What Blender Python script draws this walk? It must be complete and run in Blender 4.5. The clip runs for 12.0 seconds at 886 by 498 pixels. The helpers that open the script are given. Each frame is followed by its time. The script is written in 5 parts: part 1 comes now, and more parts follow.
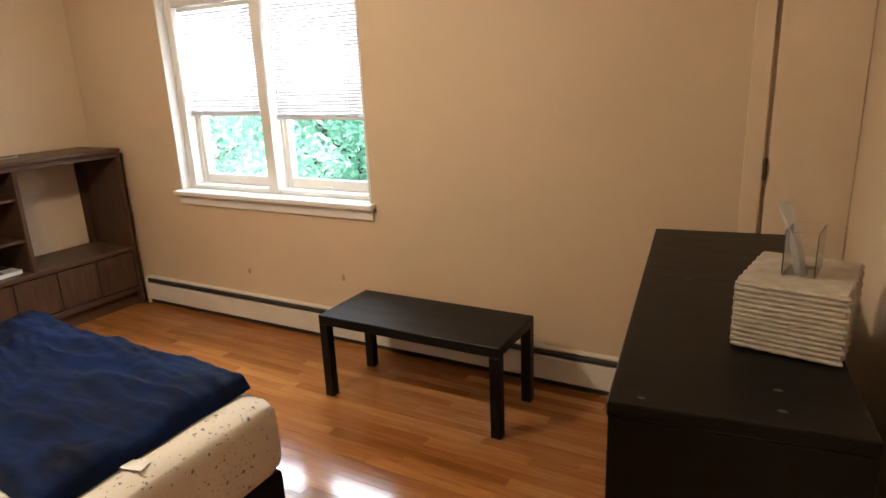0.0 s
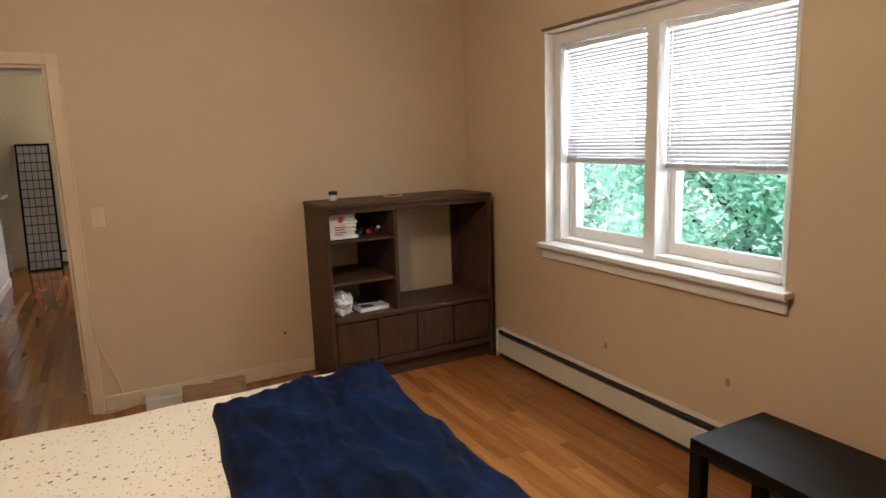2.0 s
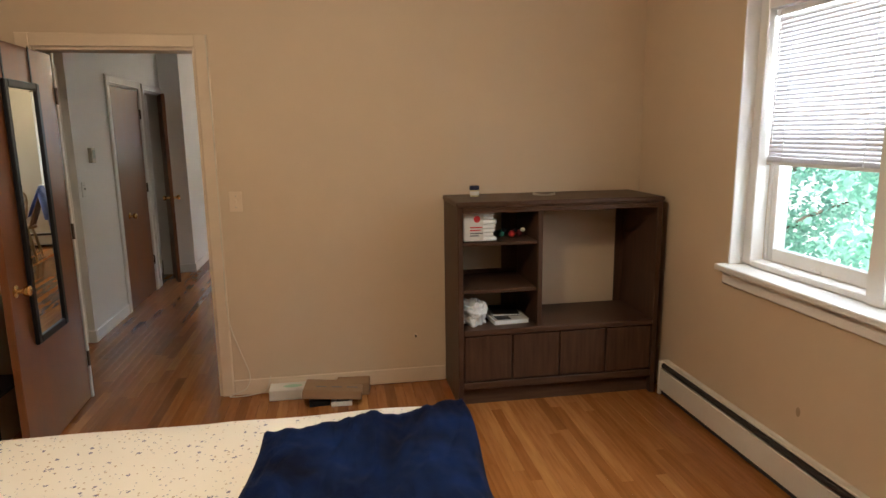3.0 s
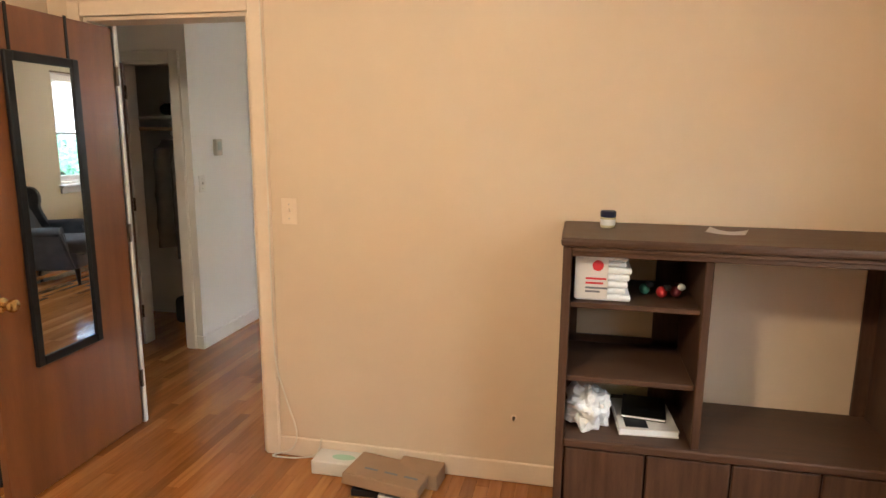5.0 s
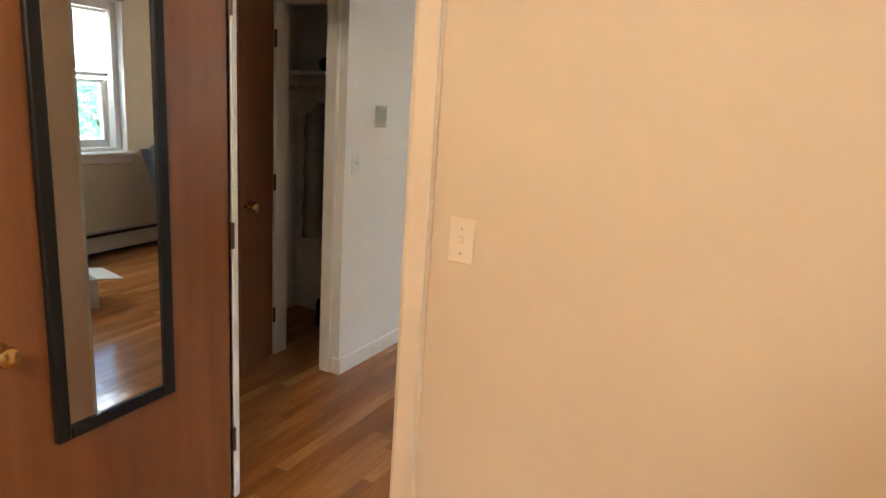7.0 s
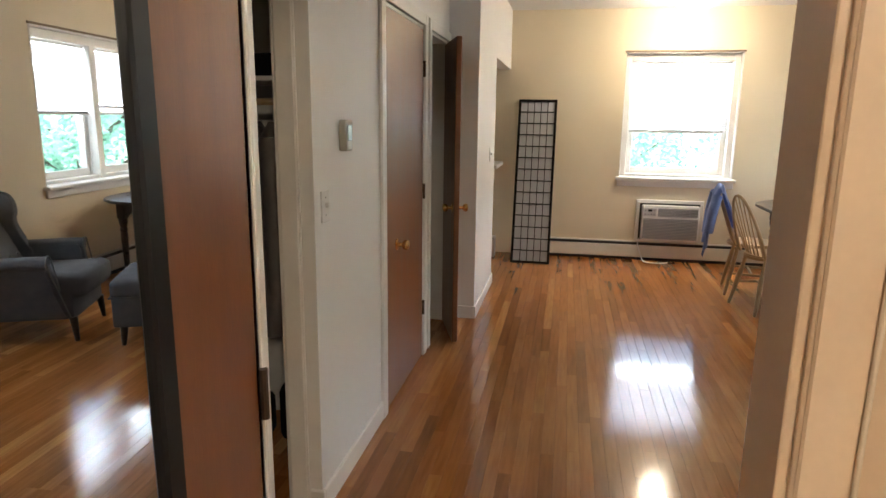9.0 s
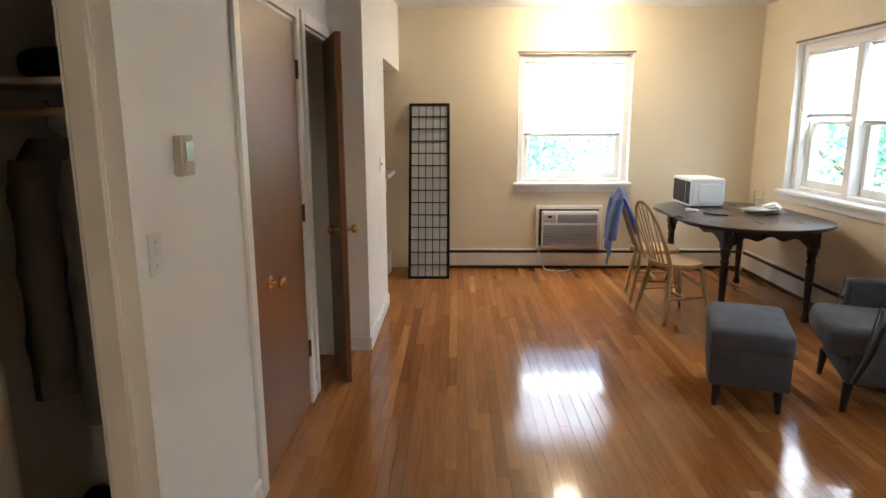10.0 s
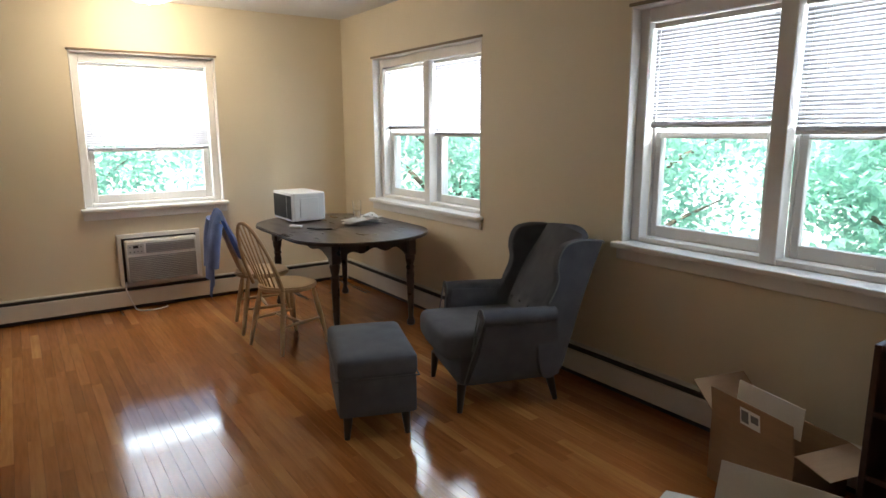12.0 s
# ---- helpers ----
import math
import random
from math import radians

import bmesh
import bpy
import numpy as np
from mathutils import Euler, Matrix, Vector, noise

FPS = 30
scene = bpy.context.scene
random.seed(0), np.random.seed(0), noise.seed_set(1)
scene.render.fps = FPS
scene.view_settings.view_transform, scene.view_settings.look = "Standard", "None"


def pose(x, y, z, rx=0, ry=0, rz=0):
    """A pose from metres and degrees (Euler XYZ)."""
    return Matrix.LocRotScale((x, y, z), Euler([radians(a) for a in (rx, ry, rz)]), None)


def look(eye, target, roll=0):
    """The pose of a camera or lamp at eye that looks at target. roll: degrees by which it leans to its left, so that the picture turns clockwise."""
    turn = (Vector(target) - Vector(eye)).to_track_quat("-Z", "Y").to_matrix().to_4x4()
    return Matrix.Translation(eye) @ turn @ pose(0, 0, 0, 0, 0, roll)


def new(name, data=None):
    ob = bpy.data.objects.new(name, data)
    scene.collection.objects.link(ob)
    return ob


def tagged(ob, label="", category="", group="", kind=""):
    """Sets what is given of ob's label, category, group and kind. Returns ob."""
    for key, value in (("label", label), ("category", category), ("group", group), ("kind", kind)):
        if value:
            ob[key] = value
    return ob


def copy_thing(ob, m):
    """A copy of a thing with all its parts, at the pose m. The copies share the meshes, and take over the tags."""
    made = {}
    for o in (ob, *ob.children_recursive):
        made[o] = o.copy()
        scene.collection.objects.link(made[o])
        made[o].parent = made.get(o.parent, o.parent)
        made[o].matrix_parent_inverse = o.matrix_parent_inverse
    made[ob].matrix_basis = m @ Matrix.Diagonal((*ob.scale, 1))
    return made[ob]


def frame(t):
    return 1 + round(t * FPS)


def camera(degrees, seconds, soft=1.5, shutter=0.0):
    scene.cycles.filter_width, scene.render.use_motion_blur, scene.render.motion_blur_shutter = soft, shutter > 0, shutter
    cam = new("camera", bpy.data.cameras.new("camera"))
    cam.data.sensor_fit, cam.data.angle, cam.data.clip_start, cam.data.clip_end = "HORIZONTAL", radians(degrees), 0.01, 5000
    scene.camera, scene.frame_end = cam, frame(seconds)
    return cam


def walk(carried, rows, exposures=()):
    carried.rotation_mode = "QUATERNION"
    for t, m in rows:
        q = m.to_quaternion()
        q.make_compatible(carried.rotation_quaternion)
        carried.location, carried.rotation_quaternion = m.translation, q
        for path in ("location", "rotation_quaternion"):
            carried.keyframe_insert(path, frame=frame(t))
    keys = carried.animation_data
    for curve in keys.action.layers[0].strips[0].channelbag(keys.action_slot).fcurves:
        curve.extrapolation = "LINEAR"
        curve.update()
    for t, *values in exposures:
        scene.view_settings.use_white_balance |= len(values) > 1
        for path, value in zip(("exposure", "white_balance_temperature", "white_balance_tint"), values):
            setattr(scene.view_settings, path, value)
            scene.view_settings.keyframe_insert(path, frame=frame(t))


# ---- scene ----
cam = camera(70.4, 12.0)
PATH = [
    (0, (4.7, -2.906, 1.609), (3.749, -1.232, 1.066), -2.5),
    (0.5, (4.645, -2.905, 1.584), (3.495, -1.354, 1.064), -2.2),
    (1, (4.463, -2.821, 1.597), (3.173, -1.367, 1.126), -2.0),
    (1.5, (4.274, -2.677, 1.577), (2.819, -1.359, 1.198), -2.9),
    (2, (4.149, -2.413, 1.556), (2.406, -1.493, 1.212), -2.0),
    (2.5, (3.976, -2.135, 1.561), (2.075, -1.62, 1.21), -1.1),
    (2.7, (3.886, -2.052, 1.565), (1.967, -1.618, 1.203), -1.0),
    (4.3, (3.136, -1.267, 1.513), (1.169, -1.391, 1.173), 0.8),
    (4.5, (2.993, -1.25, 1.531), (1.03, -1.421, 1.186), 0.7),
    (5, (2.584, -1.232, 1.525), (0.661, -1.642, 1.163), 0.5),
    (5.5, (2.18, -1.329, 1.509), (0.303, -1.894, 1.112), 2.5),
    (6, (1.85, -1.456, 1.534), (0.002, -2.1, 1.122), 3.2),
    (6.5, (1.569, -1.577, 1.53), (-0.159, -2.475, 1.075), 4.0),
    (8.3, (1.056, -2.661, 1.466), (-0.744, -3.422, 1.04), 1.9),
    (8.5, (0.971, -2.758, 1.483), (-0.874, -3.403, 1.057), 2.4),
    (9, (0.785, -2.937, 1.482), (-1.138, -3.308, 1.074), 0.7),
    (9.5, (0.495, -2.993, 1.49), (-1.454, -3.164, 1.073), 0.0),
    (10, (0.271, -2.982, 1.504), (-1.689, -3.028, 1.108), -0.2),
    (10.5, (-0.022, -3.043, 1.512), (-1.949, -2.64, 1.159), -0.3),
    (11, (-0.111, -2.988, 1.53), (-1.918, -2.224, 1.144), -0.5),
    (11.2, (-0.155, -3.002, 1.498), (-1.905, -2.109, 1.124), -0.2),
    (11.5, (-0.205, -2.943, 1.513), (-1.882, -1.92, 1.14), -0.7),
    (12, (-0.237, -2.838, 1.527), (-1.862, -1.733, 1.154), -0.3),
]
walk(cam, [(t, look(eye, target, roll)) for t, eye, target, roll in PATH],
     [(0, 2.40), (0.5, 2.30), (1.0, 2.05), (1.5, 1.85), (2.5, 1.80), (4.3, 2.55), (5.0, 2.92), (5.5, 2.95), (6.0, 3.00), (6.5, 3.00), (8.5, 3.1), (9.0, 2.65), (9.5, 2.78), (10.5, 2.4), (12, 2.05)])

# ---- world, sun, large lights ----
world = bpy.data.worlds.new("sky")
scene.world = world
world.use_nodes = True
wn = world.node_tree.nodes
sky = wn.new("ShaderNodeTexSky")
sky.sky_type, sky.sun_disc = "NISHITA", False
sky.sun_elevation, sky.sun_rotation = radians(48), radians(150)
sky.air_density, sky.dust_density, sky.ozone_density = 1.0, 4.0, 1.0
wn["Background"].inputs[1].default_value = 0.15
world.node_tree.links.new(sky.outputs[0], wn["Background"].inputs[0])
sun = new("sun", bpy.data.lights.new("sun", "SUN"))
sun.data.energy, sun.data.angle, sun.data.color = 5.0, radians(2), (1.0, 0.99, 0.96)
sun.matrix_world = look((6, -12, 16), (0, 0, 0))

SKY_LAMP, LIVING_LAMP, BEDROOM_LAMP = 12.5, 5.6, 13.0


def lamp(name, kind, watts, m, color, **more):
    data = bpy.data.lights.new(name, kind)
    data.energy, data.color = watts, color
    if kind == "AREA":
        data.shape, data.size, data.size_y = "RECTANGLE", more["w"], more["h"]
    else:
        data.shadow_soft_size = more["r"]
    ob = new(name, data)
    ob.matrix_world = m
    return ob


# ---- materials ----
def material(name):
    m = bpy.data.materials.new(name)
    m.use_nodes = True
    return m, m.node_tree.nodes, m.node_tree.links, m.node_tree.nodes["Principled BSDF"]


def surface(name, a, b=None, rough=0.6, metal=0.0, scale=8.0, fine=120.0, bump=0.15, stretch=(1, 1, 1), rvar=0.1,
            sheen=0.0, coat=0.0, depth=0.002, spec=0.5):
    """Two tones mixed by noise at two scales, with fine relief."""
    m, n, l, p = material(name)
    b = b or tuple(c * 0.82 for c in a)
    co = n.new("ShaderNodeTexCoord")
    mp = n.new("ShaderNodeMapping")
    mp.inputs["Scale"].default_value = stretch
    l.new(co.outputs["Object"], mp.inputs["Vector"])
    n1, n2 = n.new("ShaderNodeTexNoise"), n.new("ShaderNodeTexNoise")
    n1.inputs["Scale"].default_value, n1.inputs["Detail"].default_value = scale, 5
    n2.inputs["Scale"].default_value, n2.inputs["Detail"].default_value = fine, 3
    l.new(mp.outputs[0], n1.inputs["Vector"])
    l.new(mp.outputs[0], n2.inputs["Vector"])
    add = n.new("ShaderNodeMath")
    add.operation = "MULTIPLY_ADD"
    add.inputs[1].default_value = 0.35
    l.new(n2.outputs["Fac"], add.inputs[0])
    l.new(n1.outputs["Fac"], add.inputs[2])
    ramp = n.new("ShaderNodeValToRGB")
    ramp.color_ramp.elements[0].position, ramp.color_ramp.elements[1].position = 0.45, 0.9
    ramp.color_ramp.elements[0].color, ramp.color_ramp.elements[1].color = (*b, 1), (*a, 1)
    l.new(add.outputs[0], ramp.inputs[0])
    l.new(ramp.outputs[0], p.inputs["Base Color"])
    rr = n.new("ShaderNodeMapRange")
    rr.inputs["To Min"].default_value, rr.inputs["To Max"].default_value = max(0.02, rough - rvar), min(1, rough + rvar)
    l.new(n1.outputs["Fac"], rr.inputs["Value"])
    l.new(rr.outputs[0], p.inputs["Roughness"])
    p.inputs["Metallic"].default_value = metal
    p.inputs["Sheen Weight"].default_value = sheen
    p.inputs["Specular IOR Level"].default_value = spec
    p.inputs["Coat Weight"].default_value = coat
    if bump:
        bp = n.new("ShaderNodeBump")
        bp.inputs["Strength"].default_value, bp.inputs["Distance"].default_value = bump, depth
        l.new(n2.outputs["Fac"], bp.inputs["Height"])
        l.new(bp.outputs[0], p.inputs["Normal"])
    return m


def plank_material(name, per_object):
    """Varnished strip oak; every strip has its own tone and grain."""
    m, n, l, p = material(name)
    if per_object:
        info = n.new("ShaderNodeObjectInfo")
        rnd = info.outputs["Random"]
    else:
        info = n.new("ShaderNodeNewGeometry")
        rnd = info.outputs["Random Per Island"]
    geo = n.new("ShaderNodeNewGeometry")
    off = n.new("ShaderNodeVectorMath")
    off.operation = "MULTIPLY_ADD"
    off.inputs[1].default_value = (2.2, 26, 8)
    comb = n.new("ShaderNodeCombineXYZ")
    mul = n.new("ShaderNodeMath")
    mul.operation, mul.inputs[1].default_value = "MULTIPLY", 57.0
    l.new(rnd, mul.inputs[0])
    l.new(mul.outputs[0], comb.inputs[0])
    l.new(mul.outputs[0], comb.inputs[2])
    l.new(geo.outputs["Position"], off.inputs[0])
    l.new(comb.outputs[0], off.inputs[2])
    grain = n.new("ShaderNodeTexNoise")
    grain.inputs["Scale"].default_value, grain.inputs["Detail"].default_value = 2.0, 6
    l.new(off.outputs[0], grain.inputs["Vector"])
    tone = n.new("ShaderNodeValToRGB")
    e = tone.color_ramp.elements
    e[0].position, e[0].color = 0.0, (0.244, 0.088, 0.024, 1)
    e[1].position, e[1].color = 1.0, (0.561, 0.263, 0.086, 1)
    for pos, c in ((0.08, (0.311, 0.115, 0.031, 1)), (0.45, (0.360, 0.140, 0.040, 1)), (0.9, (0.427, 0.178, 0.052, 1))):
        k = tone.color_ramp.elements.new(pos)
        k.color = c
    l.new(rnd, tone.inputs[0])
    mix = n.new("ShaderNodeMix")
    mix.data_type, mix.blend_type = "RGBA", "MULTIPLY"
    gr = n.new("ShaderNodeValToRGB")
    gr.color_ramp.elements[0].position, gr.color_ramp.elements[0].color = 0.3, (0.72, 0.66, 0.6, 1)
    gr.color_ramp.elements[1].position, gr.color_ramp.elements[1].color = 0.62, (1, 1, 1, 1)
    l.new(grain.outputs["Fac"], gr.inputs[0])
    mix.inputs["Factor"].default_value = 0.8
    l.new(tone.outputs[0], mix.inputs["A"])
    l.new(gr.outputs[0], mix.inputs["B"])
    l.new(mix.outputs["Result"], p.inputs["Base Color"])
    wear = n.new("ShaderNodeTexNoise")
    wear.inputs["Scale"].default_value, wear.inputs["Detail"].default_value = 1.6, 5
    l.new(geo.outputs["Position"], wear.inputs["Vector"])
    rr = n.new("ShaderNodeMapRange")
    rr.inputs["To Min"].default_value, rr.inputs["To Max"].default_value = 0.07, 0.16
    l.new(wear.outputs["Fac"], rr.inputs["Value"])
    l.new(rr.outputs[0], p.inputs["Roughness"])
    bp = n.new("ShaderNodeBump")
    bp.inputs["Strength"].default_value, bp.inputs["Distance"].default_value = 0.04, 0.001
    l.new(grain.outputs["Fac"], bp.inputs["Height"])
    l.new(bp.outputs[0], p.inputs["Normal"])
    return m


def floral_material(name):
    """Cream cotton printed with small scattered grey-blue and ochre sprigs."""
    m, n, l, p = material(name)
    co = n.new("ShaderNodeTexCoord")
    base = (0.80, 0.765, 0.71, 1)
    prev = None
    for scale, size, color, seed in ((27, 0.17, (0.20, 0.20, 0.29, 1), 0), (40, 0.15, (0.46, 0.36, 0.28, 1), 7.3), (52, 0.15, (0.36, 0.37, 0.44, 1), 3.1)):
        mp = n.new("ShaderNodeMapping")
        mp.inputs["Location"].default_value = (seed, seed * 1.7, 0)
        mp.inputs["Scale"].default_value = (1, 1, 1)
        l.new(co.outputs["Object"], mp.inputs["Vector"])
        wob = n.new("ShaderNodeTexNoise")
        wob.inputs["Scale"].default_value = 130
        l.new(mp.outputs[0], wob.inputs["Vector"])
        v = n.new("ShaderNodeTexVoronoi")
        v.inputs["Scale"].default_value = scale
        l.new(mp.outputs[0], v.inputs["Vector"])
        s = n.new("ShaderNodeMath")
        s.operation, s.inputs[1].default_value = "MULTIPLY_ADD", 0.55
        l.new(wob.outputs["Fac"], s.inputs[0])
        l.new(v.outputs["Distance"], s.inputs[2])
        cut = n.new("ShaderNodeMath")
        cut.operation, cut.inputs[1].default_value = "LESS_THAN", size + 0.25
        l.new(s.outputs[0], cut.inputs[0])
        mix = n.new("ShaderNodeMix")
        mix.data_type = "RGBA"
        l.new(cut.outputs[0], mix.inputs["Factor"])
        mix.inputs["B"].default_value = color
        if prev:
            l.new(prev, mix.inputs["A"])
        else:
            mix.inputs["A"].default_value = base
        prev = mix.outputs["Result"]
    l.new(prev, p.inputs["Base Color"])
    p.inputs["Roughness"].default_value = 0.9
    weave = n.new("ShaderNodeTexNoise")
    weave.inputs["Scale"].default_value = 260
    l.new(co.outputs["Object"], weave.inputs["Vector"])
    bp = n.new("ShaderNodeBump")
    bp.inputs["Strength"].default_value, bp.inputs["Distance"].default_value = 0.2, 0.002
    l.new(weave.outputs["Fac"], bp.inputs["Height"])
    l.new(bp.outputs[0], p.inputs["Normal"])
    return m


def glass_material(name, rough=0.0, tint=(1, 1, 1)):
    m, n, l, p = material(name)
    p.inputs["Base Color"].default_value = (*tint, 1)
    p.inputs["Transmission Weight"].default_value, p.inputs["Roughness"].default_value, p.inputs["IOR"].default_value = 1.0, rough, 1.45
    return m


def pane_material(name):
    """Thin window glass: clear with a faint reflection."""
    m, n, l, p = material(name)
    out = n["Material Output"]
    tr, gl, mx, lw, pw, sc = (n.new("ShaderNodeBsdfTransparent"), n.new("ShaderNodeBsdfGlossy"), n.new("ShaderNodeMixShader"),
                              n.new("ShaderNodeLayerWeight"), n.new("ShaderNodeMath"), n.new("ShaderNodeMath"))
    gl.inputs["Roughness"].default_value = 0.02
    tr.inputs["Color"].default_value = (0.96, 0.985, 0.98, 1)
    lw.inputs["Blend"].default_value = 0.5
    pw.operation, pw.inputs[1].default_value = "POWER", 4.0
    sc.operation, sc.inputs[1].default_value, sc.inputs[2].default_value = "MULTIPLY_ADD", 0.5, 0.025
    l.new(lw.outputs["Facing"], pw.inputs[0])
    l.new(pw.outputs[0], sc.inputs[0])
    l.new(sc.outputs[0], mx.inputs[0])
    l.new(tr.outputs[0], mx.inputs[1])
    l.new(gl.outputs[0], mx.inputs[2])
    l.new(mx.outputs[0], out.inputs["Surface"])
    return m


def thin_material(name, color, through_color, share, rough=0.6):
    """Thin stuff that lets light through: blinds, paper, leaves."""
    m, n, l, p = material(name)
    out = n["Material Output"]
    p.inputs["Base Color"].default_value, p.inputs["Roughness"].default_value = (*color, 1), rough
    no = n.new("ShaderNodeTexNoise")
    no.inputs["Scale"].default_value = 3.0
    hs = n.new("ShaderNodeHueSaturation")
    hs.inputs["Color"].default_value = (*color, 1)
    mr = n.new("ShaderNodeMapRange")
    mr.inputs["To Min"].default_value, mr.inputs["To Max"].default_value = 0.75, 1.25
    l.new(no.outputs["Fac"], mr.inputs["Value"])
    l.new(mr.outputs[0], hs.inputs["Value"])
    l.new(hs.outputs[0], p.inputs["Base Color"])
    tr, mx = n.new("ShaderNodeBsdfTranslucent"), n.new("ShaderNodeMixShader")
    tr.inputs["Color"].default_value = (*through_color, 1)
    mx.inputs[0].default_value = share
    l.new(p.outputs[0], mx.inputs[1])
    l.new(tr.outputs[0], mx.inputs[2])
    l.new(mx.outputs[0], out.inputs["Surface"])
    return m


def glow_material(name, color, strength):
    m, n, l, p = material(name)
    p.inputs["Base Color"].default_value = (0.9, 0.88, 0.8, 1)
    p.inputs["Emission Color"].default_value, p.inputs["Emission Strength"].default_value = (*color, 1), strength
    return m


# Cream paint toned down to tan: the bedroom's low, warm light is in the colour.
CREAM_DIM = surface("dim_cream_wall_paint", (0.64, 0.50, 0.355), (0.60, 0.465, 0.325), rough=0.62, scale=1.3, fine=220, bump=0.10)
CREAM = surface("cream_wall_paint", (0.74, 0.65, 0.495), (0.70, 0.615, 0.46), rough=0.62, scale=1.3, fine=220, bump=0.10)
WHITE_WALL = surface("white_wall_paint", (0.84, 0.83, 0.81), (0.80, 0.79, 0.77), rough=0.6, scale=1.3, fine=220, bump=0.10)
CEILING_PAINT = surface("ceiling_paint", (0.78, 0.77, 0.75), (0.74, 0.73, 0.71), rough=0.8, scale=1.5, fine=160)
TRIM = surface("white_trim_paint", (0.80, 0.78, 0.75), (0.73, 0.71, 0.68), rough=0.35, scale=5, fine=90, bump=0.08)
BROWN_STRIP = surface("dark_brown_strip", (0.20, 0.145, 0.09), rough=0.6)
CREAM_TRIM = surface("cream_trim_paint", (0.74, 0.60, 0.45), (0.68, 0.54, 0.40), rough=0.35, scale=5, fine=90, bump=0.08)
HEATER = surface("heater_enamel", (0.74, 0.70, 0.62), (0.68, 0.64, 0.56), rough=0.4, scale=4, fine=60, bump=0.05)
DARK_GAP = surface("dark_metal_and_shade", (0.035, 0.03, 0.026), rough=0.6)
PLANK, PLANK_REST = plank_material("oak_strip", True), plank_material("oak_strip_joined", False)
UNDERFLOOR = surface("dark_joint", (0.045, 0.022, 0.01), rough=0.8)
WALNUT = surface("walnut_laminate", (0.092, 0.048, 0.029), (0.050, 0.025, 0.015), rough=0.45, scale=5, fine=60, stretch=(9, 9, 0.8), bump=0.1, spec=0.2)
WALNUT_FLAT = surface("walnut_laminate_flat", (0.098, 0.052, 0.032), (0.058, 0.030, 0.018), rough=0.4, scale=5, fine=60, stretch=(9, 0.8, 9), bump=0.1, spec=0.2)
DOOR_WOOD = surface("stained_birch_door", (0.225, 0.082, 0.028), (0.155, 0.052, 0.018), rough=0.36, scale=2.2, fine=40, stretch=(7, 7, 0.7), bump=0.06, coat=0.15)
BLACK_LAM = surface("black_brown_laminate", (0.006, 0.0052, 0.0048), (0.004, 0.0036, 0.0034), rough=0.40, scale=6, fine=90, stretch=(0.6, 5, 5), bump=0.06, spec=0.2)
BLACK_PLASTIC = surface("black_plastic", (0.009, 0.009, 0.010), rough=0.4, bump=0.05, spec=0.25)
MAHOGANY = surface("dark_mahogany", (0.032, 0.014, 0.010), (0.027, 0.0118, 0.0085), rough=0.3, scale=3, fine=60, stretch=(1, 4, 4), bump=0.05, coat=0.3)
PALE_WOOD = surface("pale_lacquered_wood", (0.60, 0.43, 0.245), (0.50, 0.34, 0.18), rough=0.36, scale=5, fine=50, stretch=(6, 6, 0.8), bump=0.06)
GREY_CLOTH = surface("grey_woven_upholstery", (0.135, 0.142, 0.162), (0.096, 0.102, 0.118), rough=0.95, scale=9, fine=420, bump=0.5, spec=0.2, depth=0.003)
PIPING = surface("grey_piping", (0.20, 0.21, 0.23), rough=0.9, fine=400, bump=0.4)
DARK_LEG = surface("dark_stained_leg", (0.018, 0.013, 0.011), rough=0.4)
NAVY = surface("navy_plush", (0.004, 0.018, 0.085), (0.0006, 0.0022, 0.012), rough=0.75, scale=7, fine=260, bump=0.5, depth=0.004, spec=0.12)
FLORAL = floral_material("floral_sheet")
BLACK_CLOTH = surface("black_cloth", (0.009, 0.009, 0.011), rough=0.95, fine=300, bump=0.4, spec=0.15)
CARDBOARD = surface("cardboard", (0.33, 0.205, 0.115), (0.27, 0.165, 0.09), rough=0.85, scale=6, fine=160, stretch=(1, 1, 5), bump=0.12)
WHITE_CARD = surface("white_cardboard", (0.66, 0.63, 0.58), (0.58, 0.55, 0.50), rough=0.7, scale=5, fine=120)
WHITE_PLASTIC = surface("white_plastic", (0.78, 0.78, 0.78), (0.74, 0.74, 0.74), rough=0.35, scale=4, fine=60, bump=0.03)
PAPER = surface("white_paper", (0.80, 0.80, 0.78), (0.72, 0.72, 0.70), rough=0.85, fine=200)
GREY_PRINT = surface("grey_print", (0.16, 0.16, 0.17), rough=0.8)
RED_PRINT = surface("red_print", (0.62, 0.025, 0.03), rough=0.5)
BLUE_PRINT = surface("blue_print", (0.010, 0.014, 0.045), rough=0.5)
BRASS = surface("aged_brass", (0.78, 0.52, 0.22), (0.6, 0.38, 0.15), rough=0.24, metal=1.0, bump=0.03)
STEEL = surface("dull_steel", (0.45, 0.44, 0.42), rough=0.35, metal=1.0, bump=0.03)
BROWN_METAL = surface("dark_hinge_metal", (0.10, 0.07, 0.05), rough=0.45, metal=0.8)
SHIRT = surface("blue_cotton", (0.20, 0.28, 0.56), (0.15, 0.21, 0.44), rough=0.95, scale=12, fine=300, bump=0.3, sheen=0.1)
COAT = surface("grey_quilted_nylon", (0.16, 0.15, 0.145), (0.12, 0.11, 0.105), rough=0.55, scale=12, fine=140, bump=0.3)
WICKER = surface("whitewashed_wicker", (0.62, 0.58, 0.52), (0.46, 0.42, 0.36), rough=0.6, scale=30, fine=200, bump=0.2)
BLIND = thin_material("white_vinyl_slat", (0.64, 0.63, 0.67), (0.70, 0.69, 0.74), 0.035, 0.5)
